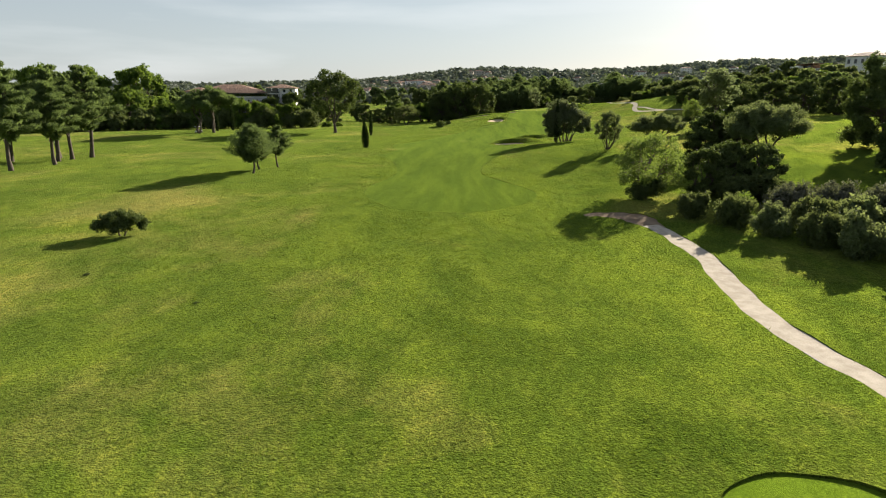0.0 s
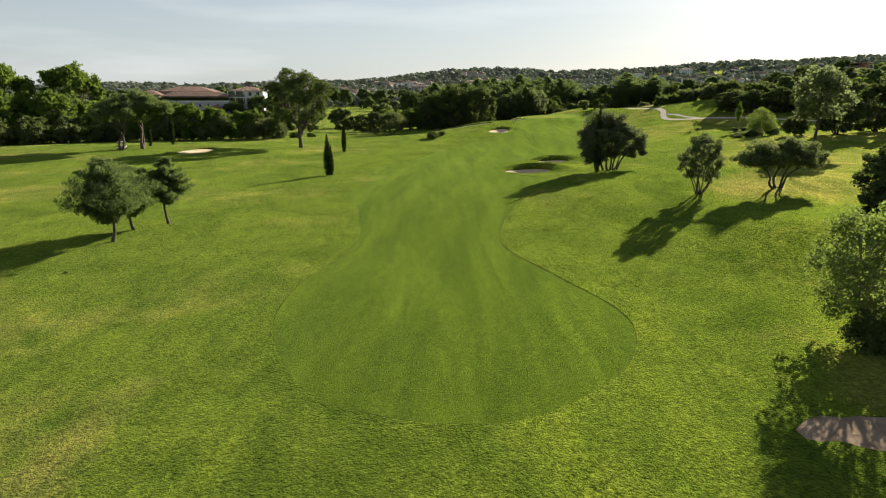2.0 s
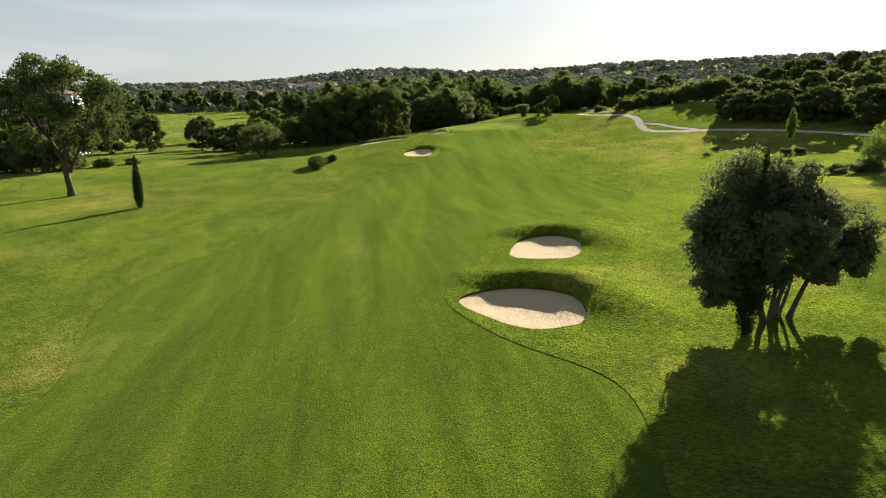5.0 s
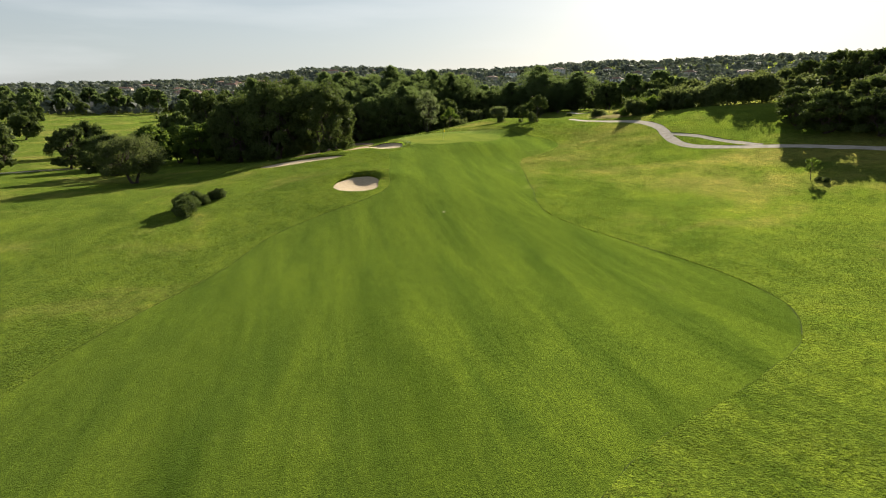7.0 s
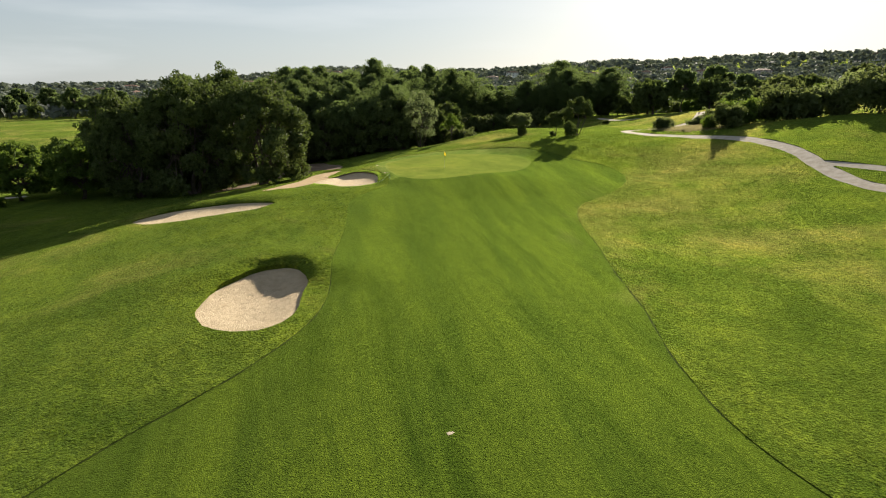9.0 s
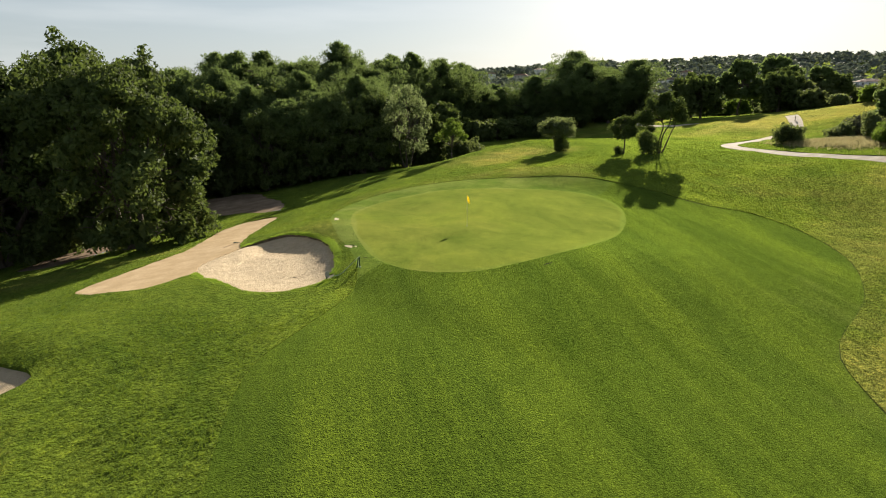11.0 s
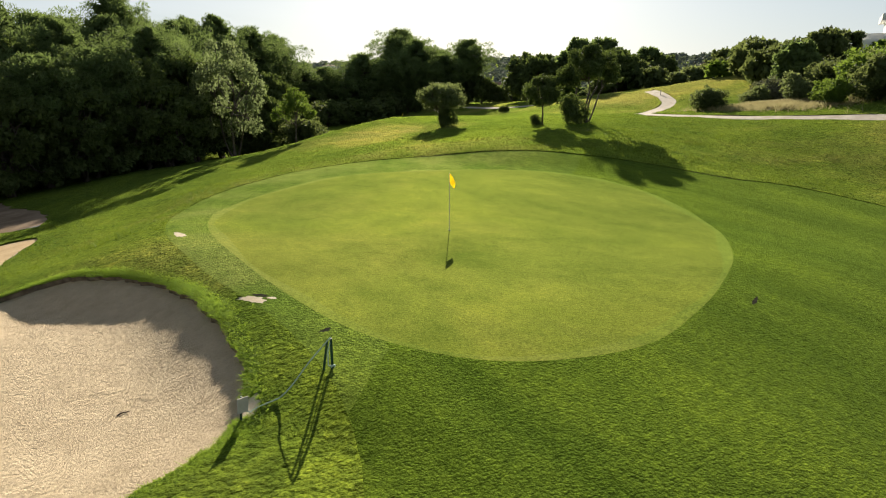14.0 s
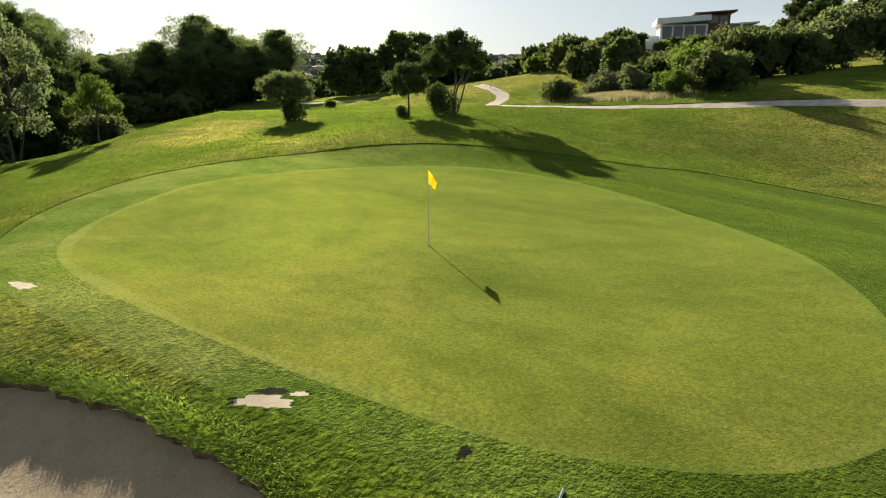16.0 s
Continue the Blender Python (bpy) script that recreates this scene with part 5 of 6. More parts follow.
# thicket beside the near path
for x, y, s, tl, kind in ((27.2, 66.5, 0.85, 1.25, S0), (30.2, 62.8, 0.95, 1.3, S0), (31.8, 63.8, 0.7, 1.6, S3), (32.6, 58.5, 0.95, 1.1, S1), (34.6, 55, 1.0, 1.2, S0), (36.4, 51, 1.1, 1.2, S1), (38.2, 47, 1.2, 1.2, S0), (40, 42.4, 1.2, 1.2, S1), (41.5, 37.5, 1.1, 1.2, S0),
                          (37.5, 66.5, 1.15, 1.2, S2), (41, 64.5, 1.25, 1.2, S2), (44.6, 62, 1.3, 1.2, S2), (48, 58.5, 1.3, 1.2, S2), (36.5, 59.5, 1.1, 1.2, S0), (39.6, 56.5, 1.2, 1.2, S1), (42, 52, 1.3, 1.2, S0), (45, 47, 1.4, 1.2, S1), (44, 56, 1.3, 1.2, S0), (48.5, 51.5, 1.5, 1.2, S0), (47, 41, 1.5, 1.2, S0), (52, 47, 1.5, 1.2, S1),
                          (33.2, 77.0, 0.47, 0.95, O1), (36.8, 78.5, 0.5, 0.95, O1), (40.2, 77, 0.48, 0.95, O1), (35, 73.2, 1.1, 1.1, S0), (38.8, 72.4, 1.1, 1.1, S0), (43.5, 101, 0.6, 0.85, O1), (47.2, 100, 0.62, 0.85, O1), (41.2, 98.5, 0.42, 0.8, O1)):
    put(kind, x, y, s, tl)
for x, y, s, kind in ((71, 99, 1.0, O0), (79, 92, 1.0, O1), (62, 82, 0.7, O1), (65, 72, 0.75, O1), (60, 58, 0.75, O1), (84, 106, 0.8, O1), (94, 112, 0.9, O1)):
    put(kind, x, y, s)
place(tree("ash_tree", 81, dome(R(81), 14, 4.6, 5.0, 13.5, 0.33, 0.9), [((0, 0, 0), (0.2, 0, 6.0), 0.3), ((0.1, 0, 3), (1.6, 0.4, 8.0), 0.18)], 4500, 0.26, PALE, BARK, "slender light-crowned tree on a clear trunk", noise_size=1.0), 65.2, 150.5)
for x, y, s, kind in ((79, 166, 0.75, O1), (88, 168, 0.8, O1), (74, 172, 0.5, LO), (97, 170, 0.8, O1), (106, 168, 0.85, O1)):
    put(kind, x, y, s, 0.85)
# island of bushes in the right-hand rough
rng = R(84)
b = []
for k in range(34):
    a, r = 2.4 * k, 2.9 * math.sqrt((k + 0.5) / 34)
    b.append((r * math.cos(a), r * math.sin(a), 1.4 + rng.uniform(0, 1) * (5.2 - 0.9 * r), 0.75, 0.75, 1.1))
place(tree("shrub", 84, b, [((0.3 * math.cos(k), 0.3 * math.sin(k), 0), (1.4 * math.cos(k), 1.4 * math.sin(k), 3.0), 0.07) for k in range(6)], 12000, 0.1, LIGHT, PALE_BARK, "tall feathery light green shrub with upright sprays", "shrub", slim=0.35, noise_size=0.7, spiky=0.6, lumps=0.3), 73.9, 184.8)
for x, y, s, tl, kind in ((70.4, 188.6, 0.7, 0.65, S1), (71.8, 186.4, 0.85, 0.75, S1), (75.8, 183.6, 0.8, 0.7, S1), (73.6, 186.6, 0.8, 0.8, S0), (74.6, 197, 0.4, 0.5, S3)):
    put(kind, x, y, s, tl)
place(tree("sapling", 82, [(0, 0, h, r, r, 0.6) for h, r in ((3.0, 0.5), (3.9, 0.8), (4.8, 0.95), (5.7, 0.85), (6.5, 0.55), (7.2, 0.3))], [((0, 0, 0), (0, 0, 3.6), 0.06)], 1800, 0.13, BRIGHT, PALE_BARK, "slim young poplar with a light green crown", noise_size=0.5), 82.6, 214.0)
put(S0, 82.0, 213.4, 0.55, 0.7)
put(S0, 83.8, 212.6, 0.5, 0.7)
place(tree("sapling", 83, [(-0.4, 0, 1.6, 0.45, 0.4, 0.5), (0.3, 0, 2.1, 0.5, 0.5, 0.5), (0.9, 0.1, 2.3, 0.35, 0.3, 0.3), (-0.7, 0, 2.5, 0.3, 0.3, 0.3), (0, 0, 2.6, 0.35, 0.35, 0.3)], [((0, 0, 0), (0.05, 0, 1.2), 0.05)], 420, 0.1, BRIGHT, PALE_BARK, "thin sapling with few leaves above a ring of long grass", noise_size=0.4), 77.7, 230.3)
put(bush_small, 77.8, 229.2, 0.55, 0.8)
put(bush_small, 77.8, 227.9, 0.6, 0.9)
# clipped bushes on the left of the fairway
for x, y, s in ((-0.7, 243.6, 1.1), (-1.7, 247.6, 1.1), (-0.2, 250.4, 0.9), (1.8, 252.6, 0.78)):
    put(bush, x, y, s, 0.95)
# left field
place(tree("oak_tree", 91, dome(R(91), 20, 5.9, 1.7, 8.6, 0.30, 0.85), [((0, 0, 0), (-1.5, 0.2, 3.4), 0.30), ((0.6, 0, 0), (1.5, -0.2, 3.4), 0.27), ((0.9, -0.1, 1.6), (3.4, 0.3, 4.4), 0.15), ((-0.9, 0.1, 1.9), (-3.6, -0.4, 4.6), 0.15)], 30000, 0.09, SHRUB, BARK, "spreading dark green oak on a low forked trunk", inner=0.2, noise_size=0.9, fine=(9, 0.36), spiky=0.3, core=0.03), -17.0, 286.0, 20)
put(O1, -25.5, 305, 0.8, 0.8)
put(O1, -33, 322, 0.7, 0.8)
put(O1, -42, 331, 0.85, 0.85)
put(BR, -23, 331, 0.8, 0.85)
for x, y, s in ((-12, 327, 0.78), (-8, 335, 0.85), (-18, 338, 0.8)):
    put(BR, x, y, s, 0.85)
for x, y, s in ((-75, 312, 1.15), (-66, 318, 1.0), (-84, 308, 1.0), (-58, 330, 0.85)):
    put(O1, x, y, s)
for x, y, s in ((-132, 275, 1.75), (-148, 262, 1.65), (-160, 250, 1.65), (-142, 240, 1.35), (-126, 252, 1.1)):
    put(BR, x, y, s, 1.0)
for k in range(22):
    u = k / 21
    if k % 2:
        put((S0, S1, S3)[k % 3], -112 + 52 * u + 1.5 * math.sin(k * 3.1), 250 + 10 * u, 2.3 + 0.45 * math.sin(k * 2.2), 1.0)
    else:
        put(BR, -112 + 52 * u + 1.5 * math.sin(k * 3.1), 253 + 10 * u + 3 * math.sin(k * 1.9), 0.74 + 0.1 * math.sin(k * 2.7), 1.0)
for k in range(26):
    u = k / 25
    put((LO, LS0, LS2)[k % 3], -170 + 62 * u, 205 + 45 * u + 4 * math.sin(k * 1.9), (0.9, 1.6, 1.5)[k % 3])
for x, y, s in ((-50, 268, 0.9), (-46, 274, 0.7), (-56, 266, 1.0), (-24, 322, 0.8)):
    put(LS2, x, y, s, 0.7)
rng = R(90)
done = []
for k in range(900):
    x, y = rng.uniform(-330, 60), rng.uniform(350, 640)
    az = math.degrees(math.atan2(19 - x, y - 208))
    if len(done) > 120 or (y > 400 and 12.5 < az < 23.5 and rng.random() < 0.9) or (x > -40 and y < 430 + x) or (-135 < x < -55 and 380 < y < 520 and rng.random() < 0.8):
        continue
    if done and min((x - a) ** 2 + (y - c) ** 2 for a, c in done) < 9 ** 2:
        continue
    done.append((x, y))
    put((LO, LP, LO, LPI)[int(rng.integers(4))], x, y, rng.uniform(0.8, 1.25))
# belt of tall trees that closes the far fields
for k in range(150):
    x, y = -520 + 560 * k / 149 + rng.uniform(-6, 6), 690 + 34 * math.sin(k * 1.3) + rng.uniform(-25, 45)
    put((LO, LPI, LO, LPI, LP)[int(rng.integers(5))], x, y, rng.uniform(0.9, 1.5))
for k in range(60):
    x, y = rng.uniform(30, 330), rng.uniform(425, 640)
    put((LO, LPI, LO)[int(rng.integers(3))], x, y, rng.uniform(0.9, 1.3))


# ---- far woods on the hills: thousands of small crowns ----
def far_woods(name, seed, count, r0, r1, a0, a1, material, label, size):
    rng = R(seed)
    r = np.sqrt(rng.uniform(r0 ** 2, r1 ** 2, count))
    a = np.radians(rng.uniform(a0, a1, count))
    x, y = r * np.sin(a), 150 + r * np.cos(a)
    clear = ripple(x, y, 55.0, 2.0) > -0.7
    x, y, r = x[clear], y[clear], r[clear]
    z = land(x, y)
    n, m = len(x), 26
    s = size * rng.uniform(0.6, 1.3, n)
    d = rng.normal(size=(n, m, 3))
    d /= np.linalg.norm(d, axis=2)[..., None]
    d[..., 2] = np.abs(d[..., 2])
    c = np.stack([x, y, z + s * 0.35], 1)[:, None] + d * s[:, None, None] * (0.75, 0.75, 1.0)
    nrm = d + rng.normal(size=d.shape) * 0.5
    nrm /= np.linalg.norm(nrm, axis=2)[..., None]
    t = np.cross(nrm, (0.3, 0.1, 1.0))
    t /= np.linalg.norm(t, axis=2)[..., None]
    q = np.cross(nrm, t)
    k = (s * 0.42)[:, None, None]
    v = np.stack([c - t * k - q * k * 0.6, c + t * k - q * k * 0.4, c + q * k], 2).reshape(-1, 3)
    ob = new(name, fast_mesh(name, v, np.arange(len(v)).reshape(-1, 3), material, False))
    return tagged(ob, label, "woodland", "", "stuff")


# leaf colours paled and blued to stand in for haze over distance
FAR_HAZED = leaf_material("far_leaf_hazed", (0.125, 0.150, 0.130), (0.185, 0.205, 0.180), (0.14, 0.17, 0.10), 0.25)
far_woods("far_woods", 101, 7600, 520, 1150, -75, 100, FAR_HAZED, "distant mixed woodland covering the hill slopes", 6.0)
far_woods("far_woods", 102, 8000, 1150, 2300, -60, 95, FAR_HAZED, "woodland along the far ridge, with haze put into its leaf colour", 9.0)


# ---- buildings ----
def plaster(name, a, b):
    n = Nodes(name)
    v = n.noise(0.7, 4)
    n.bump(n.noise(12, 3), 0.3, 0.02)
    return n.finish(n.mix(n.ramp(v, (0.35, (0, 0, 0)), (0.7, (1, 1, 1))), a, b), 0.9, 0.2)


CREAM = plaster("cream_render", (0.42, 0.37, 0.32), (0.52, 0.47, 0.41))
WHITE = plaster("white_render", (0.66, 0.65, 0.62), (0.76, 0.75, 0.72))
GREY = plaster("grey_concrete", (0.36, 0.36, 0.35), (0.46, 0.45, 0.44))


def tiles(name):
    n = Nodes(name)
    w = n.t.nodes.new("ShaderNodeTexWave")
    w.inputs["Scale"].default_value, w.inputs["Distortion"].default_value = 2.2, 0.6
    n.put(w.inputs["Vector"], n.pos)
    n.bump(w.outputs["Fac"], 0.8, 0.06)
    return n.finish(n.mix(n.noise(0.9, 4), (0.17, 0.10, 0.075), (0.29, 0.18, 0.13)), 0.85, 0.2)


TILE = tiles("clay_roof_tiles")
WOOD = bark_material("dark_timber", (0.11, 0.065, 0.04), (0.18, 0.11, 0.07))


def glass():
    n = Nodes("dark_window_glass")
    return n.finish(n.mix(n.noise(0.5), (0.02, 0.024, 0.028), (0.04, 0.045, 0.05)), 0.08, 0.6)


GLASS = glass()


def box(bm, x0, x1, y0, y1, z0, z1, bevel=0.0):
    m = Matrix.Translation(((x0 + x1) / 2, (y0 + y1) / 2, (z0 + z1) / 2)) @ Matrix.Diagonal((x1 - x0, y1 - y0, z1 - z0, 1))
    got = bmesh.ops.create_cube(bm, size=1, matrix=m)
    if bevel:
        bmesh.ops.bevel(bm, geom=list({e for v in got["verts"] for e in v.link_edges}), offset=bevel, segments=2, affect="EDGES")
    return bm


def hip_roof(w, d, z, h, over=0.5):
    bm = bmesh.new()
    a, b = w / 2 + over, d / 2 + over
    r = max(0.3, a - b)
    lower = [bm.verts.new(p) for p in ((-a, -b, z), (a, -b, z), (a, b, z), (-a, b, z))]
    upper = [bm.verts.new(p) for p in ((-a, -b, z + 0.18), (a, -b, z + 0.18), (a, b, z + 0.18), (-a, b, z + 0.18))]
    p, q = bm.verts.new((-r, 0, z + h)), bm.verts.new((r, 0, z + h))
    bm.faces.new(lower[::-1])
    for i in range(4):
        j = (i + 1) % 4
        bm.faces.new((lower[i], lower[j], upper[j], upper[i]))
    bm.faces.new((upper[0], upper[1], q, p)), bm.faces.new((upper[2], upper[3], p, q))
    bm.faces.new((upper[1], upper[2], q)), bm.faces.new((upper[3], upper[0], p))
    return bm


def house(name, x, y, turn, w, d, h, roof_h, wall, storeys, columns, label, base=None, sink=1.5, side=2):
    """Rendered house: wall, hipped tile roof, set-in windows with sills on the front and the sides."""
    thing = new(name)
    tagged(thing, label, "house")
    thing.matrix_basis = pose(x, y, (ground_z(x, y) if base is None else base), 0, 0, turn)
    part("wall", box(bmesh.new(), -w / 2, w / 2, -d / 2, d / 2, -sink, h), wall, thing)
    part("roof", hip_roof(w, d, h, roof_h), TILE, thing)
    for s in range(storeys):
        z = h * (s + 0.28) / storeys
        ht = h / storeys * 0.46
        for c in range(columns):
            px = -w / 2 + w * (c + 0.5) / columns
            ww = min(1.3, w / columns * 0.5)
            win = part("window", box(box(box(box(bmesh.new(), px - ww / 2 - 0.1, px - ww / 2, -d / 2 - 0.06, -d / 2 + 0.02, z - 0.1, z + ht + 0.1), px + ww / 2, px + ww / 2 + 0.1, -d / 2 - 0.06, -d / 2 + 0.02, z - 0.1, z + ht + 0.1), px - ww / 2, px + ww / 2, -d / 2 - 0.06, -d / 2 + 0.02, z + ht, z + ht + 0.1), px - ww / 2 - 0.15, px + ww / 2 + 0.15, -d / 2 - 0.12, -d / 2 + 0.02, z - 0.1, z), WHITE, thing)
            part("pane", box(bmesh.new(), px - ww / 2, px + ww / 2, -d / 2 - 0.015, -d / 2 + 0.03, z, z + ht), GLASS, win)
        for c in range(side):
            py = -d / 2 + d * (c + 0.5) / side
            for sg in (-1, 1):
                part("window", box(bmesh.new(), sg * w / 2 - 0.03, sg * w / 2 + 0.03, py - 0.5, py + 0.5, z, z + ht), GLASS, thing)
    return thing


PALEWALL = plaster("pale_grey_render", (0.34, 0.34, 0.36), (0.43, 0.43, 0.44))


def hip_at(cx, cy, w, d, z, h, over=0.6):
    bm = hip_roof(w, d, z, h, over)
    bmesh.ops.translate(bm, vec=(cx, cy, 0), verts=bm.verts)
    return bm


def framed_window(thing, x, y, z, w, h):
    bm = bmesh.new()
    for x0, x1, z0, z1 in ((x - w / 2 - 0.1, x - w / 2, z, z + h), (x + w / 2, x + w / 2 + 0.1, z, z + h), (x - w / 2 - 0.1, x + w / 2 + 0.1, z + h, z + h + 0.1), (x - w / 2 - 0.15, x + w / 2 + 0.15, z - 0.1, z)):
        box(bm, x0, x1, y - 0.07, y + 0.02, z0, z1)
    win = part("window", bm, WHITE, thing)
    part("pane", box(bmesh.new(), x - w / 2, x + w / 2, y - 0.02, y + 0.03, z, z + h), GLASS, win)


def flats(x, y, turn):
    """Stepped block of flats: wings with hipped roofs, a planted terrace and stacked balconies."""
    thing = new("apartment_building")
    tagged(thing, "pale stepped apartment building with brown tile roofs and a planted terrace", "apartment building")
    thing.matrix_basis = pose(x, y, 0, 0, 0, turn)
    # front wing with the terrace on top
    part("wall", box(bmesh.new(), -15.3, 13.4, 0, 9, -1.5, 12.9), PALEWALL, thing)
    part("parapet", box(bmesh.new(), -15.4, 13.5, -0.12, 0.2, 12.9, 13.35), WHITE, thing)
    part("terrace_wall", box(bmesh.new(), -14.6, 13.2, 2.2, 9, 12.9, 15.0), CREAM, thing)
    part("roof", hip_at(-0.6, 5.0, 27.5, 8.4, 15.0, 2.1), TILE, thing)
    for k in range(9):
        framed_window(thing, -13 + 3.1 * k, 2.2, 13.0, 1.7, 1.6)
    for k in range(10):
        part("planter", box(bmesh.new(), -15.1 + 2.86 * k, -12.6 + 2.86 * k, 0.25, 0.75, 12.9, 13.5, 0.03), CREAM, thing)
    rng = R(141)
    n = 5200
    c = np.column_stack([rng.uniform(-15.2, 13.3, n), rng.normal(0.55, 0.28, n), 13.3 + 1.25 * rng.uniform(0, 1, n) ** 1.2])
    d = rng.normal(size=(n, 3, 3)) * 0.16
    part("planting", fast_mesh("planting", (c[:, None] + d).reshape(-1, 3), np.arange(3 * n).reshape(-1, 3), SHRUB, False), SHRUB, thing, "dark green hedge growing along the terrace")
    for wx in (-12.6, -9.4, -6.0, -2.7, 1.4, 4.6, 8.6, 11.4):
        framed_window(thing, wx, 0, 10.7, 0.95, 1.25)
        framed_window(thing, wx, 0, 7.6, 0.95, 1.25)
    # taller block behind, side wings
    part("wall", box(bmesh.new(), -17.5, 4.5, 10, 23, -1.5, 17.0), PALEWALL, thing)
    part("roof", hip_at(-6.5, 16.5, 22, 13, 17.0, 2.3), TILE, thing)
    for k in range(7):
        framed_window(thing, -15.5 + 3.0 * k, 10, 15.1, 1.2, 1.3)
    part("wall", box(bmesh.new(), -25.5, -15.5, 2, 14, -1.5, 15.6), CREAM, thing)
    part("roof", hip_at(-20.5, 8, 10.5, 12, 15.6, 2.2), TILE, thing)
    for k in range(3):
        framed_window(thing, -23.6 + 3.1 * k, 2, 13.2, 1.1, 1.4)
    part("wall", box(bmesh.new(), 14.2, 27, 3.5, 15, -1.5, 17.4), WHITE, thing)
    part("roof", hip_at(20.3, 9, 13.6, 12, 17.4, 1.9), TILE, thing)
    for z in (9.3, 12.1, 14.9):
        balcony = part("balcony", box(bmesh.new(), 12.6, 19.4, 0.9, 3.6, z - 0.22, z), WHITE, thing)
        part("railing", box(bmesh.new(), 12.7, 19.3, 0.95, 1.0, z + 0.02, z + 1.0), GLASS, balcony)
        part("back_wall", box(bmesh.new(), 12.8, 19.2, 3.42, 3.5, z, z + 2.3), GLASS, balcony, "dark glazing behind the balcony")
        for bx in (12.7, 15.9, 19.2):
            part("post", box(bmesh.new(), bx - 0.12, bx + 0.12, 1.0, 1.25, z, z + 2.6), WHITE, balcony)
        for k in range(2):
            framed_window(thing, 21.6 + 3.2 * k, 3.5, z + 0.5, 1.2, 1.4)
    # low gabled porches in front
    for gx, gw, top in ((8.5, 12.6, 11.6), (-6.0, 7.0, 9.8)):
        part("porch_wall", box(bmesh.new(), gx - gw / 2 + 0.4, gx + gw / 2 - 0.4, -5, -0.02, -1.5, top - 2.5), PALEWALL, thing)
        bm = bmesh.new()
        pts = [bm.verts.new(p) for p in ((gx - gw / 2, -5.4, top - 2.6), (gx + gw / 2, -5.4, top - 2.6), (gx, -5.4, top), (gx - gw / 2, -0.02, top - 2.6), (gx + gw / 2, -0.02, top - 2.6), (gx, -0.02, top))]
        for q in ((0, 1, 2), (5, 4, 3), (0, 2, 5, 3), (1, 4, 5, 2), (0, 3, 4, 1)):
            bm.faces.new([pts[i] for i in q])
        part("porch_roof", bm, TILE, thing)
    return thing


flats(-101, 311, 6)
put(O1, -108.8, 286, 0.85, 1.0)
rng = R(120)
for k in range(84):
    az = radians(-14 + 74 * ((k * 0.618) % 1.0)) if k < 58 else radians(-9 + 16 * ((k * 0.618) % 1.0))
    r = 560 + 760 * ((k * 0.7548) % 1.0)
    x, y = r * math.sin(az), 150 + r * math.cos(az)
    house("house", x, y, -math.degrees(az) + rng.uniform(-35, 35), rng.uniform(12, 24), rng.uniform(9, 13), rng.uniform(5.5, 9.0), 2.6, (CREAM, WHITE)[k % 2], 2, 4, ("cream hillside house with a red tile roof", "white hillside house with a red tile roof")[k % 2], ground_z(x, y) + 3.0, 7.0, 1)


def villa(x, y, turn, base):
    """Modern villa with jutting flat roofs."""
    thing = new("villa")
    tagged(thing, "modern pale villa with jutting flat roofs on the hillside", "house")
    thing.matrix_basis = pose(x, y, base, 0, 0, turn) @ Matrix.Scale(0.85, 4)
    part("wall", box(box(bmesh.new(), -9, 3, -4, 5, -4, 4.2), -14, -9, -2, 5, -4, 1.6), WHITE, thing)
    part("wall", box(bmesh.new(), 0.5, 8.5, -3, 5, -4, 6.6), WOOD, thing, "timber-clad upper storey")
    part("wall", box(bmesh.new(), 8.5, 15, -1, 5, -4, 4.0), GREY, thing, "grey rendered wing")
    for x0, x1, y0, z0, z1 in ((-10.2, 3.2, -6.5, 4.2, 5.6), (-0.8, 9.8, -4.8, 6.6, 7.0), (8.3, 16, -2.2, 4.0, 4.4)):
        bm = box(bmesh.new(), x0, x1, y0, 6, z0, z1, 0.05)
        for v in bm.verts:
            v.co.z += 0.05 * (v.co.x - x0)
        part("roof", bm, WHITE if z1 < 6 else WOOD, thing)
    for k in range(4):
        part("window", box(bmesh.new(), -8.4 + 2.8 * k, -6.0 + 2.8 * k, -4.04, -3.9, 0.6, 3.8), GLASS, thing)
    for k in range(3):
        part("window", box(bmesh.new(), 1.2 + 2.4 * k, 3.2 + 2.4 * k, -3.04, -2.9, 4.4, 6.2), GLASS, thing)
    part("terrace", box(bmesh.new(), -14, 16, -7, -4, -4, -0.2), WHITE, thing)


villa(184.8, 328.5, -66, 23.6)
house("house", 193, 290, -62, 15, 9, 4.2, 1.9, WHITE, 1, 5, "white hillside house with a low hipped roof", 27.4, 9.0)
house("house", 268, 414, -35, 22, 14, 6.5, 2.4, WHITE, 2, 5, "white house on the wooded ridge")

# ---- things on and round the green ----
def plain(name, color, rough=0.6, spec=0.3, metal=0.0):
    n = Nodes(name)
    v = n.noise(9, 3)
    return n.finish(n.mix(v, tuple(c * 0.85 for c in color), tuple(min(1, c * 1.12) for c in color)), rough, spec, metal)


YELLOW = plain("yellow_flag_cloth", (0.88, 0.70, 0.05), 0.8)
POLE = plain("painted_flagstick", (0.62, 0.60, 0.52), 0.35)
DARKGREEN = plain("dark_green_stake_paint", (0.012, 0.05, 0.03), 0.5)
ROPE = plain("white_and_green_rope", (0.42, 0.52, 0.45), 0.9)
BOARD = plain("weathered_white_board", (0.52, 0.46, 0.40), 0.8)
HOLE = plain("cup_hole_shade", (0.03, 0.03, 0.03), 0.9)


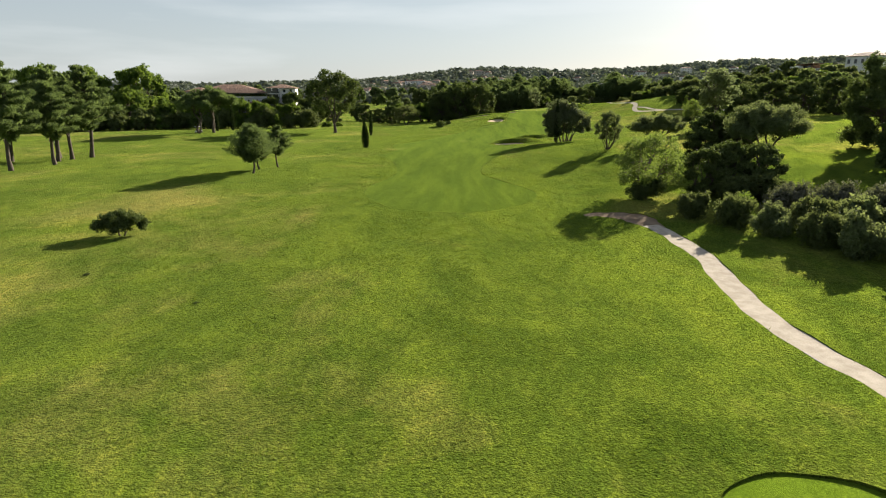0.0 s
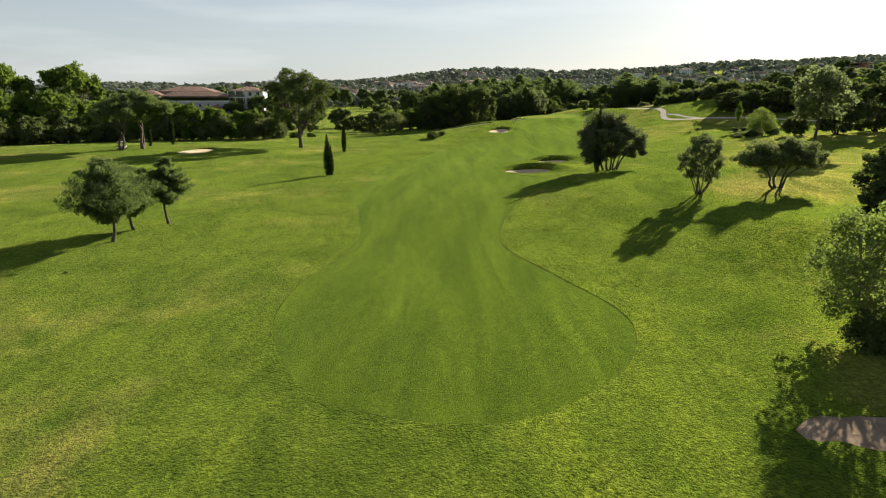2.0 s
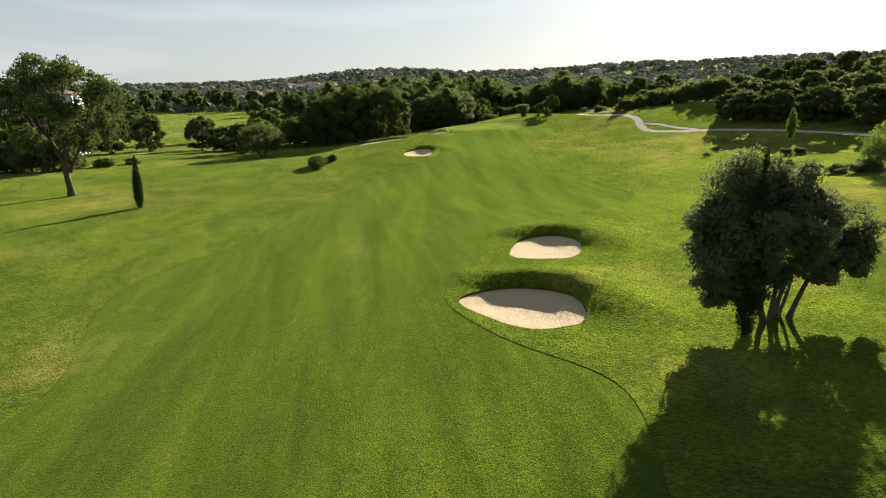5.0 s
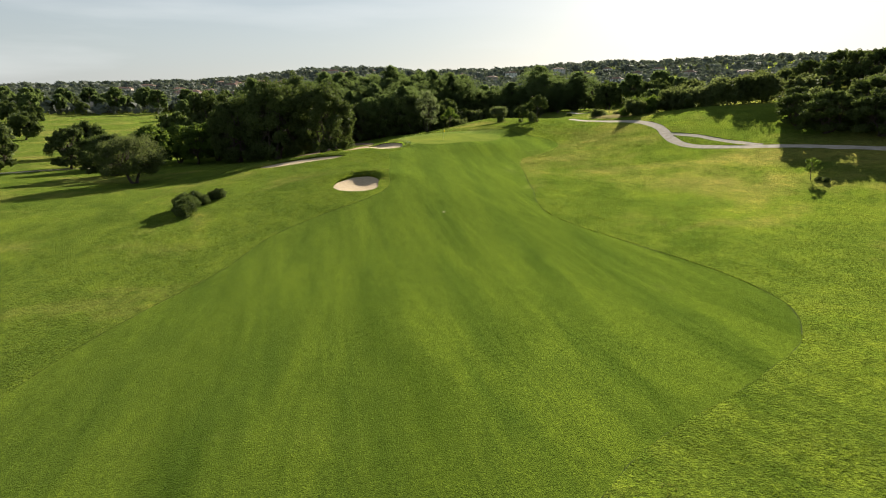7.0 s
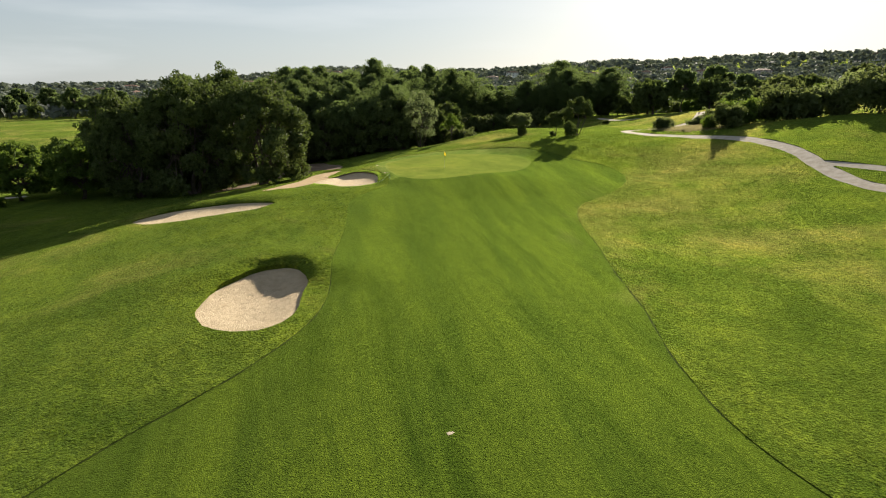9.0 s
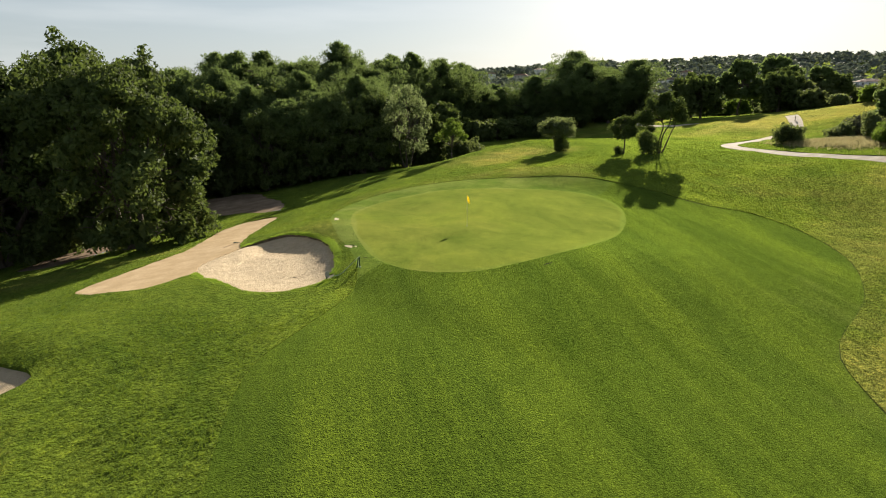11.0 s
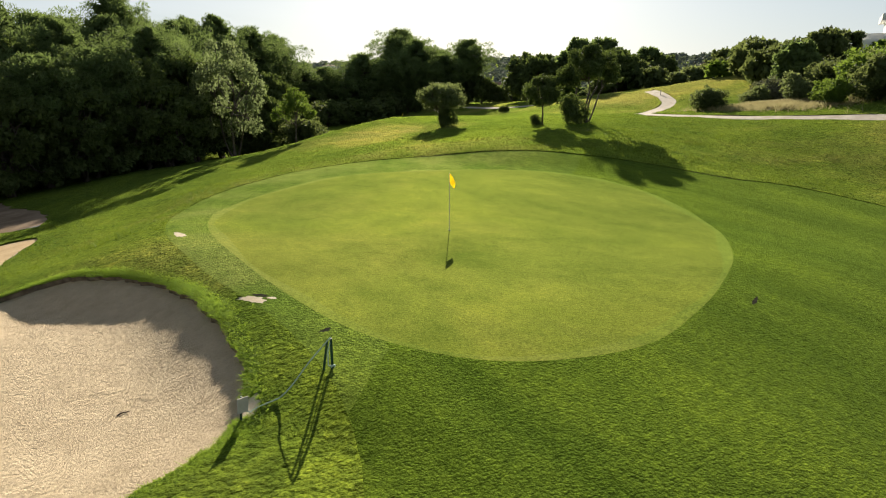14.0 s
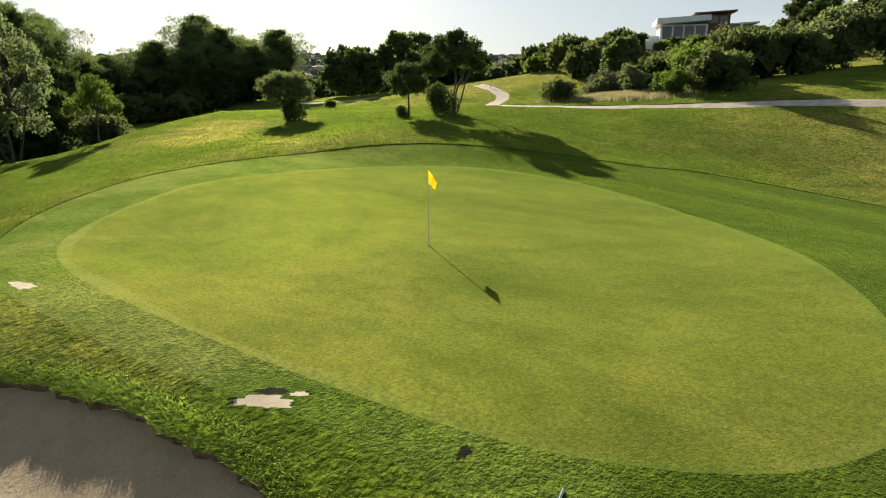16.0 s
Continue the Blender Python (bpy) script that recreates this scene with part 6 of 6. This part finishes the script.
def flagstick(x, y, label, turn):
    thing = new("flagstick")
    tagged(thing, label, "flag")
    thing.matrix_basis = pose(x, y, ground_z(x, y), 0, 0, turn)
    v, f = [], []
    tube(v, f, [(0, 0, -0.1), (0, 0, 0.7), (0, 0, 1.4), (0, 0, 2.25)], [0.013, 0.012, 0.011, 0.009], 8)
    part("pole", fast_mesh("pole", v, f, POLE), POLE, thing)
    bm = bmesh.new()
    rows = []
    for i in range(9):
        u = i / 8
        row = []
        for j in range(7):
            w = j / 6
            # cloth hanging from the top of the pole, drawn down at its free corner
            row.append(bm.verts.new((0.012 + 0.25 * u * (1 - 0.25 * w), 0.06 * math.sin(4.5 * u + 2.2 * w) * u, 2.23 - 0.40 * w * (1 - 0.45 * u) - 0.36 * u ** 1.2)))
        rows.append(row)
    for i in range(8):
        for j in range(6):
            bm.faces.new((rows[i][j], rows[i + 1][j], rows[i + 1][j + 1], rows[i][j + 1]))
    bmesh.ops.solidify(bm, geom=bm.faces[:], thickness=0.006)
    part("flag", bm, YELLOW, thing, "drooping yellow cloth flag")
    # flat dark disc; the shade inside the hole is its colour
    bm = bmesh.new()
    bmesh.ops.create_circle(bm, cap_ends=True, radius=0.06, segments=20, matrix=Matrix.Translation((0, 0, 0.008)))
    part("cup", bm, HOLE, thing, "flat dark disc painted as the shaded cup hole")


flagstick(44.25, 297.0, "thin flagstick with a yellow flag on the putting green", -53)
flagstick(90.6, 377.2, "yellow flag on the green behind the rise", 160)


def stake(bm, x, y, h, lean_x, lean_y, r=0.022):
    m = Matrix.Translation((x + lean_x / 2, y + lean_y / 2, h / 2 - 0.05)) @ Vector((lean_x, lean_y, h)).to_track_quat("Z", "X").to_matrix().to_4x4()
    bmesh.ops.create_cone(bm, cap_ends=True, segments=8, radius1=r, radius2=r * 0.9, depth=h + 0.1, matrix=m)
    return bm


post = new("rope_barrier")
tagged(post, "two dark green stakes holding a slack white rope", "barrier")
px, py = 35.26, 288.3
gz = ground_z(px, py)
post.matrix_basis = pose(px, py, gz)
part("stake", stake(bmesh.new(), 0, 0, 0.62, 0.0, 0.0, 0.03), DARKGREEN, post)
part("stake", stake(bmesh.new(), -0.16, 0.06, 0.58, 0.09, -0.02, 0.026), DARKGREEN, post)
sx, sy = 33.42, 288.25
sz = ground_z(sx, sy)
v, f = [], []
# the rope hangs from the stake, lies on the grass and ends at the board
u = np.linspace(0, 1, 30)
rope_x, rope_y = (sx - px) * u, (sy - py) * u + 0.10 * np.sin(3 * math.pi * u) * u
low = land(px + rope_x, py + rope_y) + lip_rise(px + rope_x, py + rope_y) - gz + 0.05
hang = 0.6 * (1 - np.clip(u / 0.62, 0, 1)) ** 1.25
tube(v, f, np.stack([rope_x, rope_y, low + np.maximum(hang, 0.22 * np.clip((u - 0.9) / 0.1, 0, 1))], 1), [0.013] * 30, 6)
tube(v, f, [(0.0, 0.0, 0.6), (-0.08, 0.0, 0.35), (-0.09, -0.02, 0.08), (-0.02, -0.03, 0.04), (0.03, -0.03, 0.06)], [0.013] * 5, 6)
part("rope", fast_mesh("rope", v, f, ROPE), ROPE, post)
bm = bmesh.new()
for k in range(5):
    box(bm, -0.05 + 0.02 * k, -0.02 + 0.02 * k, -0.06, 0.02, 0.03 + 0.012 * (k % 3), 0.06 + 0.014 * (k % 2), 0.006)
part("knot", bm, ROPE, post)
sign = new("sign_post")
tagged(sign, "small weathered white board on a dark green stake", "sign")
sign.matrix_basis = pose(sx, sy, sz, 4, 3, 14)
part("stake", stake(bmesh.new(), 0, 0.02, 0.5, 0, 0, 0.025), DARKGREEN, sign)
part("board", box(bmesh.new(), -0.11, 0.11, -0.045, -0.02, 0.2, 0.5, 0.006), BOARD, sign)


for k, (x, y, s) in enumerate(((-28.5, 46.7, 0.3), (-31.6, 57.2, 0.26), (-32.6, 69.4, 0.22), (-31.3, 75.9, 0.25), (-17.3, 40.3, 0.3), (-32.2, 89.6, 0.2), (-31.3, 94.4, 0.22), (-6.2, 71.2, 0.14))):
    put(bush_small, x, y, s, 0.6)


# ---- grass of the rough, nearest stretch as real blades ----
def blades(name, seed, n, sample, height, width, material, label, rise=0.03, spread=0.55, clear=0.0):
    rng = R(seed)
    x, y = sample(rng, n)
    ok = np.ones(len(x), bool)
    for o in (FAIRWAY, TEE, PATH_NEAR, PATH_FAR, PATH_FORK, TRACK, WOOD_TRACK, EARTH_NEAR, *SANDY_SPOTS, *DARK_SPOTS, *[q[0] for q in SAND]):
        ok &= ~inside(o, x, y)
    ok &= distance(SAND[0][0], x, y) >= clear
    x, y = x[ok], y[ok]
    dense = ripple(x, y, 1.1, 1.0) + 0.6 * ripple(x, y, 5.0, 4.0)
    ok = dense > rng.uniform(-1.3, 0.5, len(x))
    x, y = x[ok], y[ok]
    z = land(x, y) + lip_rise(x, y) + rise
    z += smooth01(distance(FAIRWAY, x, y) / 4.0) * (0.07 * ripple(x, y, 3.1) + 0.04 * ripple(x, y, 1.4, 3.0)) - 0.02
    m = len(x)
    k = 3
    a = rng.uniform(0, 2 * math.pi, (m, k))
    h = height * rng.uniform(0.5, 1.3, (m, k)) * (1 + 0.35 * ripple(x, y, 2.3, 7.0))[:, None]
    w = width * rng.uniform(0.6, 1.3, (m, k))
    off = rng.normal(0, width * 1.2, (m, k, 2))
    c = np.stack([x, y, z], 1)[:, None] + np.concatenate([off, np.zeros((m, k, 1))], 2)
    side = np.stack([np.cos(a), np.sin(a), 0 * a], 2) * (w / 2)[..., None]
    tip = np.stack([rng.normal(0, spread, (m, k)) * h, rng.normal(0, spread, (m, k)) * h, h], 2)
    v = np.stack([c - side, c + side, c + tip], 2).reshape(-1, 3)
    ob = new(name, fast_mesh(name, v, np.arange(len(v)).reshape(-1, 3), material, False))
    return tagged(ob, label, "grass", "", "stuff")


def blade_material(name, a, b, dry, glow, share=0.3):
    n = Nodes(name)
    c = n.mix(n.island(), a, b)
    big = n.ramp(n.mix(0.35, n.noise(0.045, 4, 0.6, None, 0.6), n.noise(0.4, 4, 0.6, n.squeeze(1, 0.6, 1))), (0.5, (0, 0, 0)), (0.68, (1, 1, 1)))
    c = n.mix(big, c, dry)
    return n.leafy(c, n.mix(big, glow, dry), share)


BLADE = blade_material("grass_blades", (0.058, 0.110, 0.010), (0.130, 0.185, 0.020), (0.21, 0.19, 0.06), (0.23, 0.31, 0.03))
LUSH = blade_material("lush_grass_blades", (0.048, 0.096, 0.009), (0.100, 0.160, 0.016), (0.10, 0.13, 0.02), (0.17, 0.26, 0.02), 0.42)
SPINE = np.array([(0, 8), (0, 60), (3, 110), (14, 170), (24, 220), (33, 275), (44, 296), (60, 312)], float)


def corridor(rng, n):
    t = rng.uniform(0, 1, n) * 6.999
    i = t.astype(int)
    p = SPINE[i] + (SPINE[i + 1] - SPINE[i]) * (t - i)[:, None]
    return p[:, 0] + rng.normal(0, 19, n), p[:, 1] + rng.normal(0, 12, n)


def lip_band(rng, n):
    o = SAND[0][0]
    i = rng.integers(0, len(o), n)
    return o[i, 0] + rng.normal(0.05, 0.17, n), o[i, 1] + rng.normal(0.0, 0.17, n)


def front_of_green(rng, n):
    return rng.uniform(14, 40, n), rng.uniform(270, 294, n)


blades("rough_grass_blades", 201, 330000, corridor, 0.10, 0.05, BLADE, "coarse uneven rough grass in small tufts", clear=4.0)
blades("lush_grass_blades", 202, 170000, front_of_green, 0.035, 0.020, LUSH, "thick lush rough grass before the green bunker", 0.0)
LIP = blade_material("leafy_lip_grass", (0.085, 0.150, 0.012), (0.165, 0.245, 0.026), (0.15, 0.21, 0.03), (0.40, 0.56, 0.06), 0.55)
blades("bunker_lip_grass", 203, 150000, lip_band, 0.045, 0.026, LIP, "long leafy grass hanging over the bunker lip", 0.015, 1.3)


STRAW = blade_material("straw_grass_blades", (0.20, 0.18, 0.075), (0.34, 0.30, 0.15), (0.36, 0.31, 0.17), (0.40, 0.36, 0.17), 0.4)


def bank_by_path(rng, n):
    return rng.normal(92.6, 1.9, n), rng.normal(309.6, 2.8, n)


blades("dry_long_grass", 204, 16000, bank_by_path, 0.5, 0.05, STRAW, "tall pale dry grass on the bank beside the path")


# ---- golf cart parked under the umbrella pine ----
cart = new("golf_cart")
tagged(cart, "white golf cart parked beside the umbrella pine", "golf cart")
cart.matrix_basis = pose(-79.4, 201.6, ground_z(-79.4, 201.6) + 0.02, 0, 0, 65)
CART_WHITE, RUBBER = plain("white_cart_panel", (0.72, 0.72, 0.70), 0.35), plain("black_rubber", (0.02, 0.02, 0.02), 0.8)
part("body", box(box(bmesh.new(), -1.15, 1.05, -0.55, 0.55, 0.28, 0.55, 0.05), 0.65, 1.15, -0.5, 0.5, 0.5, 0.85, 0.08), CART_WHITE, cart)
part("seat", box(box(bmesh.new(), -0.55, 0.05, -0.5, 0.5, 0.55, 0.75, 0.05), -0.65, -0.5, -0.5, 0.5, 0.7, 1.15, 0.05), RUBBER, cart, "black padded bench seat")
part("roof", box(bmesh.new(), -0.95, 0.75, -0.6, 0.6, 1.8, 1.88, 0.03), CART_WHITE, cart)
for x, y in ((-0.85, -0.5), (-0.85, 0.5), (0.68, -0.5), (0.68, 0.5)):
    part("post", box(bmesh.new(), x - 0.02, x + 0.02, y - 0.02, y + 0.02, 0.5, 1.81), RUBBER, cart)
for x, y in ((-0.8, -0.52), (-0.8, 0.52), (0.8, -0.52), (0.8, 0.52)):
    bm = bmesh.new()
    bmesh.ops.create_cone(bm, cap_ends=True, segments=16, radius1=0.22, radius2=0.22, depth=0.18, matrix=Matrix.Translation((x, y, 0.22)) @ Matrix.Rotation(radians(90), 4, "X"))
    part("wheel", bm, RUBBER, cart)


# ---- small things ----
def lay(thing, x, y, z, turn):
    thing.matrix_basis = pose(x, y, z, 0, 0, turn)
    return thing


# rake left on the sand, handle and toothed head
rx, ry = 27.0, 301.9
rake = new("bunker_rake")
tagged(rake, "wooden bunker rake lying on the sandy track", "rake")
lay(rake, rx, ry, ground_z(rx, ry) + 0.03, math.degrees(math.atan2(1.5, 0.9)))
v, f = [], []
tube(v, f, [(0, 0, 0.01), (0.6, 0, 0.015), (1.2, 0, 0.02), (1.72, 0, 0.03)], [0.016, 0.016, 0.016, 0.015], 8)
RAKE = plain("weathered_rake_wood", (0.30, 0.22, 0.14), 0.8)
part("handle", fast_mesh("handle", v, f, RAKE), RAKE, rake)
head = part("head", box(bmesh.new(), 1.70, 1.76, -0.26, 0.26, 0.02, 0.05, 0.006), DARKGREEN, rake, "dark plastic rake head")
for k in range(9):
    part("tooth", box(bmesh.new(), 1.72, 1.74, -0.245 + 0.06 * k, -0.235 + 0.06 * k, -0.05, 0.022), DARKGREEN, head)
# twig on the sand
v, f = [], []
tube(v, f, [(0, 0, 0), (0.09, 0.02, 0.015), (0.17, 0.0, 0.01), (0.24, -0.03, 0.0)], [0.012, 0.02, 0.015, 0.007], 6)
tube(v, f, [(0.09, 0.02, 0.015), (0.13, 0.07, 0.03)], [0.01, 0.004], 5)
twig = new("fallen_twig", fast_mesh("fallen_twig", v, f, BARK))
tagged(twig, "dark fallen twig lying on the raked sand", "twig")
lay(twig, 31.65, 290.7, float(sand_height(0, np.array([31.65]), np.array([290.7]))[0]) + 0.015, 20)
# marker beside the far path
mx, my = 113.6, 338.6
marker = new("path_marker")
tagged(marker, "low white marker board beside the gravel path", "marker")
lay(marker, mx, my, ground_z(mx, my), 40)
part("post", box(box(bmesh.new(), -0.36, -0.30, -0.03, 0.03, -0.1, 0.75), 0.30, 0.36, -0.03, 0.03, -0.1, 0.75), BOARD, marker)
part("board", box(bmesh.new(), -0.45, 0.45, -0.06, -0.03, 0.35, 0.8, 0.01), BOARD, marker)
